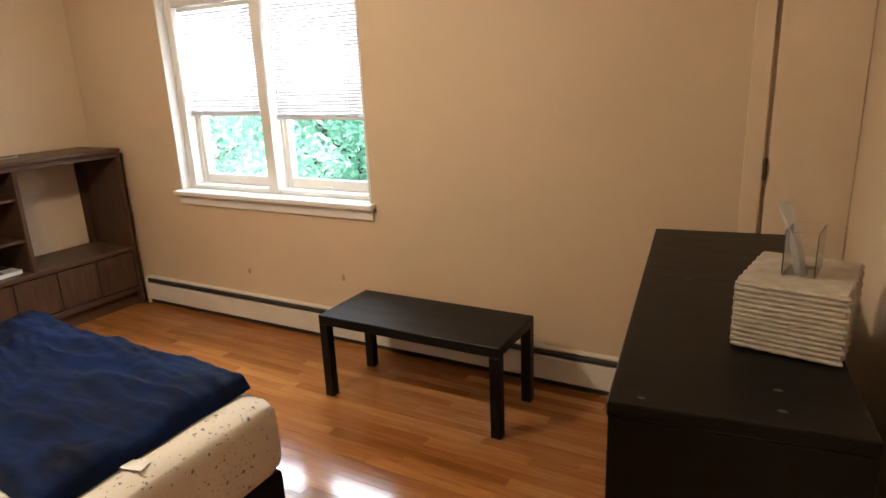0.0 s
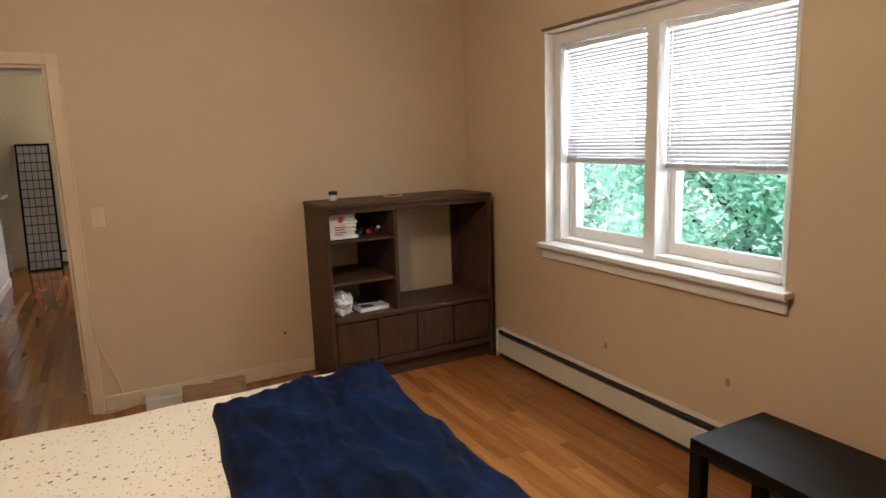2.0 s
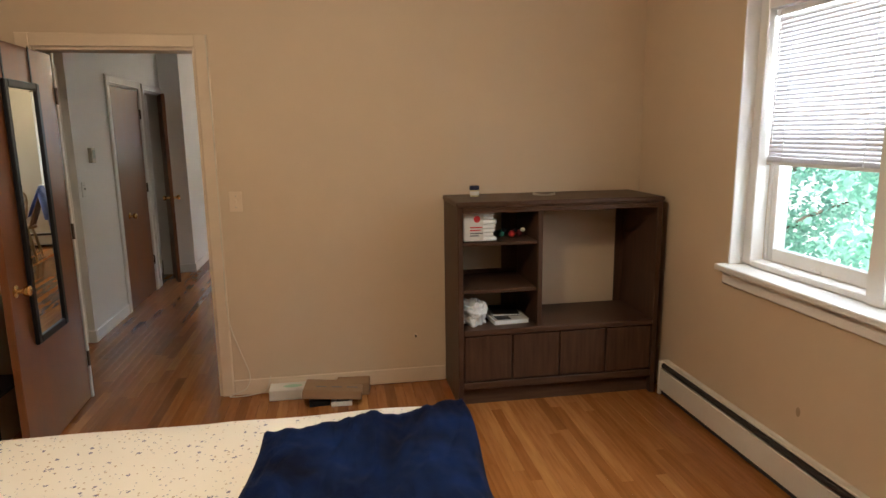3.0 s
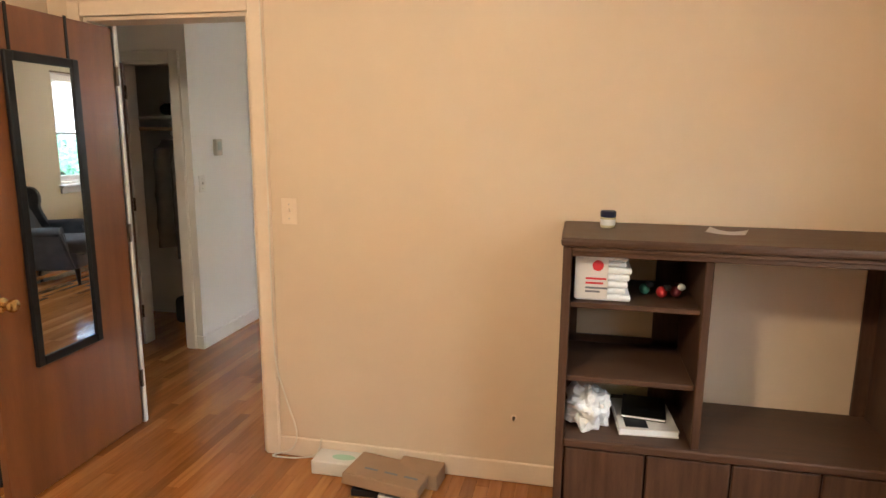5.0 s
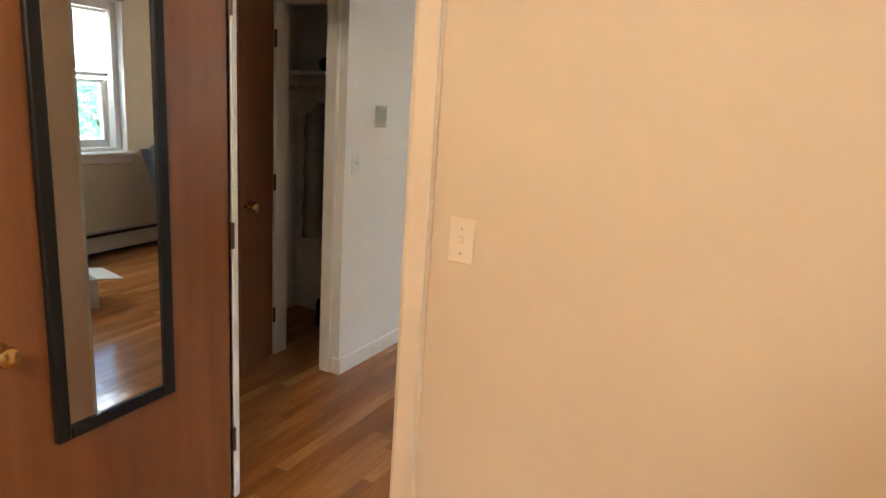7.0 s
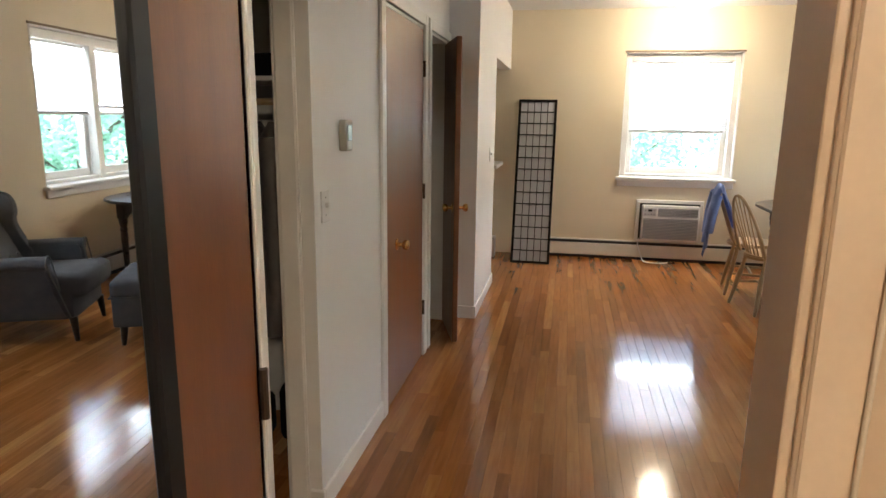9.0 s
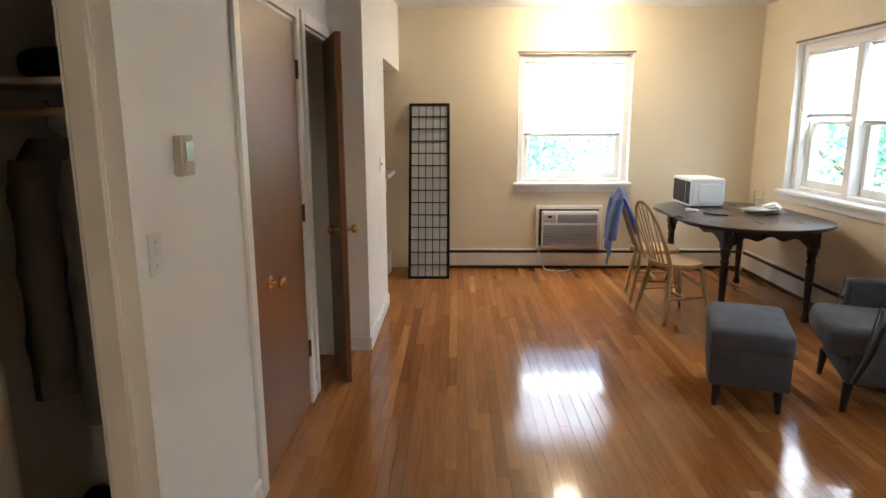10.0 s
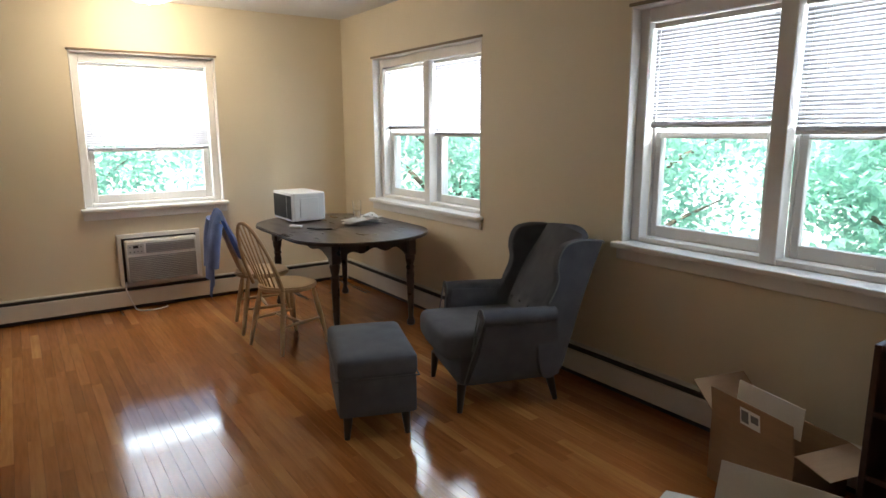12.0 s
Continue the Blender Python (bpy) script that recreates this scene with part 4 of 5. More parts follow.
def floor_boxes():
    a = thing("parcel", pose(0.18, -1.98, 0.036, -6, 4, 86), "flattened brown cardboard parcel leaning on papers", "box")
    part("carton", B(-0.17, 0.17, -0.12, 0.12, 0.0, 0.05, 0.006, 2), CARDBOARD, a)
    for k in range(3):
        part("printed_line", B(-0.10 + 0.09 * k, -0.04 + 0.09 * k, -0.04, -0.025, 0.0502, 0.0508), GREY_PRINT, a)
    part("taped_flap", B(-0.165, 0.0, -0.118, -0.10, 0.048, 0.054, 0.002), CARDBOARD, a)
    b = thing("parcel", pose(0.09, -1.86, 0, 0, 0, 84), "small brown cardboard mailer standing by the baseboard", "box")
    part("carton", B(-0.10, 0.10, -0.06, 0.06, 0.0, 0.075, 0.005, 2), CARDBOARD, b)
    c = thing("white_box", pose(0.085, -2.24, 0, 0, 0, 90), "flat white box with a pale green print", "box")
    part("carton", B(-0.115, 0.115, -0.06, 0.06, 0.0, 0.065, 0.004), WHITE_CARD, c)
    part("print", ball(bmesh.new(), (0.02, 0, 0.065), 0.035, 1.6, 0.7, 0.02, 16, 6), surface("pale_green_print", (0.35, 0.55, 0.40), rough=0.6), c, "pale green leaf print")
    d = thing("cable_box", pose(0.20, -2.06, 0, 0, 0, 92), "small black and white electronics box on the floor", "box")
    part("carton", B(-0.06, 0.06, -0.07, 0.07, 0.0, 0.03, 0.002), BLACK_PLASTIC, d)
    part("white_label", B(-0.055, 0.055, -0.02, 0.065, 0.030, 0.032), PAPER, d)
    e = thing("leaflet_bundle", pose(0.20, -1.93, 0, 0, 0, 88), "bundle of printed leaflets under a parcel", "papers")
    part("leaflet", B(-0.06, 0.06, -0.09, 0.09, 0.0, 0.028, 0.002), WHITE_CARD, e)
    part("print", B(-0.03, 0.04, -0.088, -0.02, 0.028, 0.029), GREY_PRINT, e)


floor_boxes()


def side_table():
    root = thing("side_table", pose(0.72, -3.50, 0), "small black side table with a white metal edge", "table")
    part("tabletop", B(-0.20, 0.16, -0.13, 0.05, 0.395, 0.415, 0.003), BLACK_LAM, root)
    part("edge_rail", B(0.161, 0.173, -0.13, 0.05, 0.39, 0.417, 0.003), WHITE_PLASTIC, root, "white metal edge")
    for x in (-0.18, 0.15):
        for y in (-0.115, 0.035):
            part("leg", cone(bmesh.new(), (x, y, 0), (x, y, 0.395), 0.012, 0.012), WHITE_PLASTIC if x > 0 else BLACK_PLASTIC, root)


side_table()


# ---- ceiling lights ----
def ceiling_light(x, y, watts):
    root = thing("ceiling_light", pose(x, y, H), "round opal glass ceiling light, lit", "lamp", "ceiling lights")
    part("canopy", turned(bmesh.new(), [(0.19, -0.025), (0.20, -0.02), (0.20, -0.001)], 32), BRASS, root, smooth=True)
    part("dome", turned(bmesh.new(), [(0.02, -0.12), (0.10, -0.112), (0.16, -0.085), (0.19, -0.045), (0.185, -0.026)], 32), DOME, root, "lit opal glass dome", True)
    part("finial", turned(bmesh.new(), [(0.004, -0.145), (0.012, -0.135), (0.008, -0.118)], 12), BRASS, root, smooth=True)
    lamp("ceiling_lamp", "POINT", watts, pose(x, y, H - 0.22), (1.0, 0.845, 0.645), r=0.12)


ceiling_light(-5.6, -1.85, LIVING_LAMP)
ceiling_light(2.4, -2.1, BEDROOM_LAMP)


# ---- coat closet ----
def closet():
    solid("closet_shelf", B(-1.99, -1.62, -4.74, HALL - 0.115, 1.62, 1.64, 0.003), TRIM, "white painted closet shelf", "shelf", kind="structure")
    solid("closet_rod", cone(bmesh.new(), (-1.70, -4.74, 1.54), (-1.70, HALL - 0.115, 1.54), 0.014, 0.014, 14), PALE_WOOD, "wooden closet rod", "rod", kind="structure", smooth=True)
    for k, (y, wdt, ln, shade) in enumerate(((-4.10, 0.10, 0.88, 0), (-4.26, 0.09, 0.80, 1))):
        root = thing("coat", pose(-1.70, y, 0), "grey quilted coat hanging in the closet", "coat", "hanging coats")
        bm = bmesh.new()
        rings = []
        for i in range(23):
            t = i / 22
            z = 1.46 - ln * t
            half = 0.17 * min(1, 0.45 + t * 5) * (1 + 0.10 * t)
            dep = wdt * (0.5 + 0.5 * min(1, t * 6)) * (1 + 0.12 * abs(math.sin(t * 22)))
            rings.append([bm.verts.new((half * math.cos(a) + 0.008 * math.sin(5 * a + i), dep * math.sin(a), z)) for a in [2 * math.pi * q / 20 for q in range(20)]])
        for a, b in zip(rings, rings[1:]):
            for q in range(20):
                bm.faces.new((a[q], a[(q + 1) % 20], b[(q + 1) % 20], b[q]))
        bm.faces.new(rings[0])
        bm.faces.new(rings[-1])
        part("body", bm, COAT, root, smooth=True)
        for s in (-1, 1):
            bm = bmesh.new()
            pts = [(s * 0.16 + s * 0.04 * t, 0.03 + 0.03 * t, 1.40 - 0.62 * t) for t in [q / 14 for q in range(15)]]
            rr = []
            for i, p in enumerate(pts):
                r = 0.05 * (1 + 0.12 * abs(math.sin(i * 1.57)))
                rr.append([bm.verts.new((p[0] + r * math.cos(a), p[1] + r * math.sin(a), p[2])) for a in [2 * math.pi * q / 12 for q in range(12)]])
            for a, b in zip(rr, rr[1:]):
                for q in range(12):
                    bm.faces.new((a[q], a[(q + 1) % 12], b[(q + 1) % 12], b[q]))
            bm.faces.new(rr[0])
            bm.faces.new(rr[-1])
            part("sleeve", bm, COAT, root, smooth=True)
        part("hanger", tube(bmesh.new(), smooth_path([(-0.15, 0, 1.42), (0, 0, 1.49), (0, 0, 1.53), (0.018, 0, 1.562), (0, 0, 1.572), (-0.016, 0, 1.555)]), 0.004), STEEL, root, smooth=True)
    for y, h in ((-4.10, 0.30), (-4.24, 0.24)):
        bm = bmesh.new()
        soft_box(bm, -0.13, 0.11, -0.05, 0.05, 0, 0.10, 0.04, 6)
        soft_box(bm, -0.14, -0.03, -0.05, 0.05, 0.03, h, 0.04, 6)
        solid("boot", bm, BLACK_CLOTH, "black ankle boot on the closet floor", "boot", group="closet boots", m=pose(-1.62, y, 0, 0, 0, 8), smooth=True)
    root = thing("hat_pile", pose(-1.78, -4.2, 1.641), "dark folded knitwear on the closet shelf", "clothes")
    part("folded_knit", soft_box(bmesh.new(), -0.1, 0.1, -0.14, 0.14, 0, 0.09, 0.04, 6, 0.02), BLACK_CLOTH, root, smooth=True)


closet()


# ---- kitchen corner seen through the opening ----
def kitchen():
    root = thing("wall_shelf", pose(-5.78, -3.64, 0), "white painted shelf on a panel in the kitchen opening", "shelf")
    part("board", B(-0.60, 0.22, -0.35, 0.02, 0.985, 1.025, 0.005), TRIM, root)
    part("bracket", B(0.06, 0.09, -0.30, -0.02, 0.86, 0.985, 0.004), TRIM, root)
    part("panel", B(-0.60, 0.10, -0.34, -0.30, 0.0, 0.985, 0.004), TRIM, root)
    solid("pipe_box", B(-6.05, -5.90, -3.78, -3.66, 0, 0.22, 0.006), HEATER, "white enamelled heater end box at the wall", "heater end")


kitchen()


# ---- living room things ----
def shoji():
    """A tall lattice screen with paper, leaning against the end wall."""
    w, h = 0.405, 1.755
    lean = math.degrees(math.asin(0.475 / h))
    m = pose(-5.70, -3.465, 0, 0, 0, 90) @ pose(0, 0, 0, -lean, 0, 0)
    root = thing("shoji_screen", m, "tall black lattice screen backed with white paper, leaning on the wall", "screen")
    f, t = 0.026, 0.018
    for x in (0, w - f):
        part("stile", B(x, x + f, 0, t, 0.0, h, 0.002), BLACK_LAM, root)
    for z in (0.0, h - f):
        part("rail", B(f, w - f, 0, t, z, z + f, 0.002), BLACK_LAM, root)
    for k in range(1, 14):
        z = f / 2 + k * (h - f) / 14
        part("lattice_bar", B(f, w - f, -0.001, 0.011, z - 0.005, z + 0.005, 0.001), BLACK_LAM, root)
    for k in range(1, 5):
        x = f + k * (w - 2 * f) / 5
        part("lattice_post", B(x - 0.004, x + 0.004, 0.011, 0.016, f, h - f, 0.001), BLACK_LAM, root)
    part("paper_panel", B(f, w - f, 0.0162, 0.0172, f, h - f), RICE_PAPER, root, "white translucent paper")


shoji()


def air_conditioner():
    m = pose(XF, -2.175, 0.208, 0, 0, 90)
    root = thing("air_conditioner", m, "white through-wall air conditioner with a grey louvred grille", "air conditioner")
    W, Ht = 0.68, 0.45
    for a, b, c, d in ((0, W, Ht - 0.035, Ht), (0, 0.035, 0, Ht - 0.035), (W - 0.035, W, 0, Ht - 0.035), (0.035, W - 0.035, 0.0, 0.02)):
        part("surround", B(a, b, -0.045, -0.001, c, d, 0.004), TRIM, root)
    # dark box puts the shade of the recess behind the case into colour
    part("shadow_gap", B(0.035, W - 0.035, -0.03, -0.002, 0.02, Ht - 0.035), DARK_GAP, root)
    case = part("case", B(0.055, W - 0.045, -0.11, -0.03, 0.03, Ht - 0.05, 0.012, 2), WHITE_PLASTIC, root)
    x0, x1 = 0.055, W - 0.045
    part("grille_back", B(x0 + 0.015, x1 - 0.015, -0.113, -0.109, 0.045, 0.26), surface("grey_plastic", (0.30, 0.30, 0.31), rough=0.5), case)
    for k in range(13):
        z = 0.052 + k * 0.016
        part("louvre", B(x0 + 0.015, x1 - 0.015, -0.120, -0.112, z, z + 0.006, 0.001), surface("grille_grey", (0.42, 0.42, 0.43), rough=0.45) if k == 0 else bpy.data.materials["grille_grey"], case)
    part("outlet_back", B(x0 + 0.16, x1 - 0.02, -0.113, -0.109, 0.285, 0.37), bpy.data.materials["grey_plastic"], case)
    for k in range(5):
        z = 0.292 + k * 0.016
        part("outlet_vane", B(x0 + 0.16, x1 - 0.02, -0.119, -0.112, z, z + 0.004, 0.001), bpy.data.materials["grille_grey"], case)
    part("control_panel", B(x0 + 0.015, x0 + 0.145, -0.114, -0.109, 0.285, 0.37, 0.002), surface("pale_grey_plastic", (0.55, 0.55, 0.56), rough=0.4), case)
    part("display", B(x0 + 0.06, x0 + 0.10, -0.116, -0.113, 0.335, 0.358), BLACK_PLASTIC, case)
    for k, (u, v) in enumerate(((0.035, 0.345), (0.122, 0.345), (0.035, 0.305), (0.065, 0.305), (0.095, 0.305), (0.122, 0.305))):
        part("button", cone(bmesh.new(), (x0 + u, -0.113, v), (x0 + u, -0.117, v), 0.007, 0.006, 10), GREY_PRINT, case)
    bm = tube(bmesh.new(), smooth_path([(-6.130, -2.130, 0.25), (-6.115, -2.140, 0.18), (-6.105, -2.100, 0.06), (-6.070, -2.070, 0.008), (-6.010, -1.970, 0.006), (-6.040, -1.850, 0.006), (-6.080, -1.830, 0.006)]), 0.006)
    solid("power_cord", bm, WHITE_PLASTIC, "white power cord from the air conditioner to the floor", "cable", smooth=True)


air_conditioner()


def dining_table():
    ZT = 0.75
    root = thing("dining_table", pose(-4.97, -0.66, 0), "dark mahogany oval dining table with a scalloped apron", "table")
    r, s = 0.56, 0.345
    def oval(q, seg=28):
        pts = []
        for k in range(seg + 1):
            a = -math.pi / 2 + math.pi * k / seg
            pts.append((s + 0.02 + q * 0.87 * math.cos(a), q * math.sin(a)))
        for k in range(seg + 1):
            a = math.pi / 2 + math.pi * k / seg
            pts.append((-s + q * 0.9 * math.cos(a), q * math.sin(a)))
        return pts
    for z0, z1, q in ((ZT - 0.028, ZT - 0.020, r - 0.012), (ZT - 0.020, ZT - 0.006, r), (ZT - 0.006, ZT, r - 0.005)):
        part("tabletop", extrude_outline(bmesh.new(), oval(q), z1 - z0, "z", z0), MAHOGANY, root)
    part("leaf_joint", B(0.10, 0.103, -r + 0.01, r - 0.01, ZT - 0.0005, ZT + 0.0006), DARK_GAP, root)
    lx, ly = 0.60, 0.32
    def scallop(L):
        out = [(-L, ZT - 0.03), (-L, ZT - 0.155)]
        n = 40
        for k in range(n + 1):
            u = -L + 2 * L * k / n
            f = abs(u) / L
            out.append((u * 0.999, ZT - 0.155 + 0.05 * (1 - f ** 3) + 0.016 * math.cos(f * 9.5)))
        out += [(L, ZT - 0.155), (L, ZT - 0.03)]
        return out
    for y in (-ly - 0.011, ly - 0.011):
        part("apron", extrude_outline(bmesh.new(), scallop(lx - 0.03), 0.022, "y", y), MAHOGANY, root)
    for x in (-lx - 0.011, lx - 0.011):
        part("apron", extrude_outline(bmesh.new(), scallop(ly - 0.03), 0.022, "x", x), MAHOGANY, root)
    prof = [(0.020, 0), (0.030, 0.008), (0.033, 0.03), (0.024, 0.05), (0.019, 0.07), (0.022, 0.12), (0.028, 0.30), (0.032, 0.42), (0.026, 0.45), (0.035, 0.47), (0.026, 0.49), (0.034, 0.52), (0.040, 0.555), (0.034, 0.575)]
    for x in (-lx, lx):
        for y in (-ly, ly):
            leg = part("leg", turned(bmesh.new(), prof, 18, Matrix.Translation((x, y, 0))), MAHOGANY, root, smooth=True)
            part("leg_block", B(x - 0.036, x + 0.036, y - 0.036, y + 0.036, 0.572, ZT - 0.028, 0.004), MAHOGANY, leg)


dining_table()


def windsor_chair(m, label):
    root = thing("windsor_chair", m, label, "chair", "chairs at the table")
    out = []
    for k in range(36):
        a = 2 * math.pi * k / 36
        rx, ry = 0.215, 0.21
        y = ry * math.sin(a)
        x = rx * math.cos(a) * (1.0 if y < 0.05 else 1.0 - 0.22 * (y - 0.05) / 0.16)
        out.append((x, y if y > -0.19 else -0.19 + (y + 0.19) * 0.3))
    bm = extrude_outline(bmesh.new(), out, 0.034, "z", 0.425)
    bmesh.ops.bevel(bm, geom=[e for e in bm.edges if abs(e.verts[0].co.z - e.verts[1].co.z) < 1e-4], offset=0.010, segments=2, affect="EDGES")
    part("seat", bm, PALE_WOOD, root, smooth=True)
    feet = {}
    for sx in (-1, 1):
        for sy in (-1, 1):
            a, b = Vector((sx * 0.135, sy * 0.125, 0.43)), Vector((sx * 0.195, sy * 0.20, 0.0))
            feet[sx, sy] = (a, b)
            d = (a - b)
            mm = Matrix.Translation(b) @ d.to_track_quat("Z", "Y").to_matrix().to_4x4()
            L = d.length
            part("leg", turned(bmesh.new(), [(0.011, 0), (0.013, 0.03), (0.017, L * 0.35), (0.020, L * 0.62), (0.016, L * 0.8), (0.014, L)], 12, mm), PALE_WOOD, root, smooth=True)
    mid = {k: a.lerp(b, 0.55) for k, (a, b) in feet.items()}
    cl, cr = mid[-1, -1].lerp(mid[-1, 1], 0.5), mid[1, -1].lerp(mid[1, 1], 0.5)
    for p, q in ((mid[-1, -1], mid[-1, 1]), (mid[1, -1], mid[1, 1]), (cl, cr)):
        part("stretcher", turned(bmesh.new(), [(0.008, 0), (0.013, (q - p).length / 2), (0.008, (q - p).length)], 10,
                                 Matrix.Translation(p) @ (q - p).to_track_quat("Z", "Y").to_matrix().to_4x4()), PALE_WOOD, root, smooth=True)
    # bow back, at +y, leaning outwards
    def bow(a):
        u, v = 0.195 * math.cos(a), math.sin(a)
        return Vector((u * (1.0 if v > 0.3 else 0.92 + 0.27 * v), 0.155 + 0.17 * v, 0.452 + 0.47 * v))
    part("bow", tube(bmesh.new(), [bow(math.pi * k / 28) for k in range(29)], 0.0125, 10), PALE_WOOD, root, smooth=True)
    for k in range(7):
        f = (k - 3) / 3.4
        top = bow(math.acos(max(-0.93, min(0.93, f * 0.9))))
        foot = Vector((0.135 * f, 0.165 - 0.035 * f * f, 0.455))
        part("spindle", tube(bmesh.new(), [foot, foot.lerp(top, 0.35), foot.lerp(top, 0.7), top], 0.0062, 8), PALE_WOOD, root, smooth=True)
    return root


chair = windsor_chair(pose(-4.50, -1.30, 0, 0, 0, 195), "pale lacquered wooden bow-back chair pulled up to the table")
chair_2 = copy_thing(chair, pose(-5.03, -1.30, 0, 0, 0, 171))
tagged(chair_2, "pale lacquered wooden bow-back chair with a shirt over its back")


def shirt():
    """A blue shirt draped over a chair back."""
    root = thing("shirt", pose(-5.03, -1.30, 0, 0, 0, 171), "light blue cotton shirt draped over the chair back", "shirt")
    N, M = 22, 34
    bm = bmesh.new()
    g = []
    for i in range(N + 1):
        row = []
        for j in range(M + 1):
            u, v = i / N - 0.5, j / M
            s = (v - 0.42)
            if s < 0:
                y, z = 0.295 - 0.02 + s * 0.22, 0.935 + s * 0.75
            else:
                y, z = 0.345 + s * 0.08, 0.935 - s * 0.86
            if abs(s) < 0.05:
                y, z = 0.31 + 0.7 * s, 0.952 - s * s * 6
            spread = 0.21 + 0.13 * abs(s)
            fold = 0.022 * math.sin(u * 17 + 3 * v) * min(1, abs(s) * 4) + 0.012 * noise.noise(Vector((u * 8, v * 5, 1)))
            z -= 0.35 * u * u * (1 if s > 0 else 0.6) + 0.02 * noise.noise(Vector((u * 5, 0, 4)))
            row.append(bm.verts.new((u * 2 * spread, y + fold, z)))
        g.append(row)
    for i in range(N):
        for j in range(M):
            bm.faces.new((g[i][j], g[i + 1][j], g[i + 1][j + 1], g[i][j + 1]))
    bmesh.ops.solidify(bm, geom=bm.faces[:], thickness=0.004)
    part("body", bm, SHIRT, root, smooth=True)
    bm = tube(bmesh.new(), smooth_path([(0.20, 0.33, 0.86), (0.255, 0.35, 0.74), (0.27, 0.36, 0.60), (0.25, 0.37, 0.47)]), 0.042, 12)
    part("sleeve", bm, SHIRT, root, smooth=True)
    bm = tube(bmesh.new(), smooth_path([(-0.20, 0.33, 0.86), (-0.25, 0.36, 0.72), (-0.24, 0.38, 0.55)]), 0.040, 12)
    part("sleeve", bm, SHIRT, root, smooth=True)


shirt()


def microwave():
    root = thing("microwave", pose(-5.76, -0.92, 0.751), "white countertop microwave oven on the table", "microwave")
    W, D, Ht = 0.44, 0.30, 0.255
    part("case", B(0, W, 0.012, D, 0.012, Ht, 0.012, 2), WHITE_PLASTIC, root)
    part("front_frame", B(0.0, W, -0.004, 0.014, 0.012, Ht, 0.006, 2), WHITE_PLASTIC, root)
    part("door_glass", B(0.012, 0.31, -0.008, -0.003, 0.03, Ht - 0.025, 0.002), BLACK_PLASTIC, root, "black glass door")
    part("control_strip", B(0.325, W - 0.012, -0.008, -0.003, 0.03, Ht - 0.025, 0.002), BLACK_PLASTIC, root)
    part("side_pressing", B(W - 0.001, W + 0.005, 0.07, D - 0.06, 0.045, Ht - 0.045, 0.004, 2), WHITE_PLASTIC, root)
    for x in (0.04, W - 0.04):
        for y in (0.04, D - 0.04):
            part("foot", cone(bmesh.new(), (x, y, 0), (x, y, 0.014), 0.012, 0.012, 10), BLACK_PLASTIC, root)


microwave()


def tabletop_clutter():
    for k in range(5):
        sheet("paper_sheet", -5.00 + 0.015 * math.sin(k * 5), -0.43 + 0.02 * math.cos(k * 3), 0.751 + 0.010 * k, 0.21, 0.28, 20 + 23 * math.sin(k * 2.1), "loose white paper in a pile on the table", curl=0.009)
    root = thing("drinking_glass", pose(-5.03, -0.46, 0.795), "clear tall drinking glass standing on papers", "glass")
    bm = turned(bmesh.new(), [(0.030, 0), (0.034, 0.05), (0.038, 0.145), (0.036, 0.145), (0.031, 0.05), (0.027, 0.006)], 24)
    part("tumbler", bm, CLEAR, root, smooth=True)
    part("water", turned(bmesh.new(), [(0.0265, 0.007), (0.0305, 0.05), (0.031, 0.06)], 24), CLEAR_PLASTIC, root, smooth=True)
    crumpled("paper_napkin", pose(-4.93, -0.38, 0.795), 0.06, 0.05, 0.03, 9.0, PAPER, "crumpled white napkin on the paper pile", "napkin")
    root = thing("remote_control", pose(-5.10, -0.98, 0.751, 0, 0, 35), "small white remote lying on the table", "remote")
    part("body", B(-0.055, 0.055, -0.018, 0.018, 0, 0.022, 0.006, 2), WHITE_PLASTIC, root)
    root = thing("pen", pose(-4.84, -0.84, 0.751, 0, 0, 60), "dark pen lying on the table", "pen")
    part("barrel", cone(bmesh.new(), (-0.07, 0, 0.006), (0.055, 0, 0.006), 0.0055, 0.0055, 10), BLACK_PLASTIC, root, smooth=True)
    part("tip", cone(bmesh.new(), (0.055, 0, 0.006), (0.07, 0, 0.005), 0.0055, 0.0015, 10), STEEL, root, smooth=True)
    root = thing("phone", pose(-4.93, -0.89, 0.751, 0, 0, 20), "dark handset lying face up on the table", "phone")
    part("body", B(-0.06, 0.06, -0.028, 0.028, 0, 0.010, 0.004, 2), BLACK_PLASTIC, root)


tabletop_clutter()


def tapered_leg(parent, x, y, z1, r1=0.026, r0=0.014, dx=0.0, dy=0.0):
    part("leg", cone(bmesh.new(), (x + dx, y + dy, 0), (x, y, z1), r0, r1, 12), DARK_LEG, parent, smooth=True)


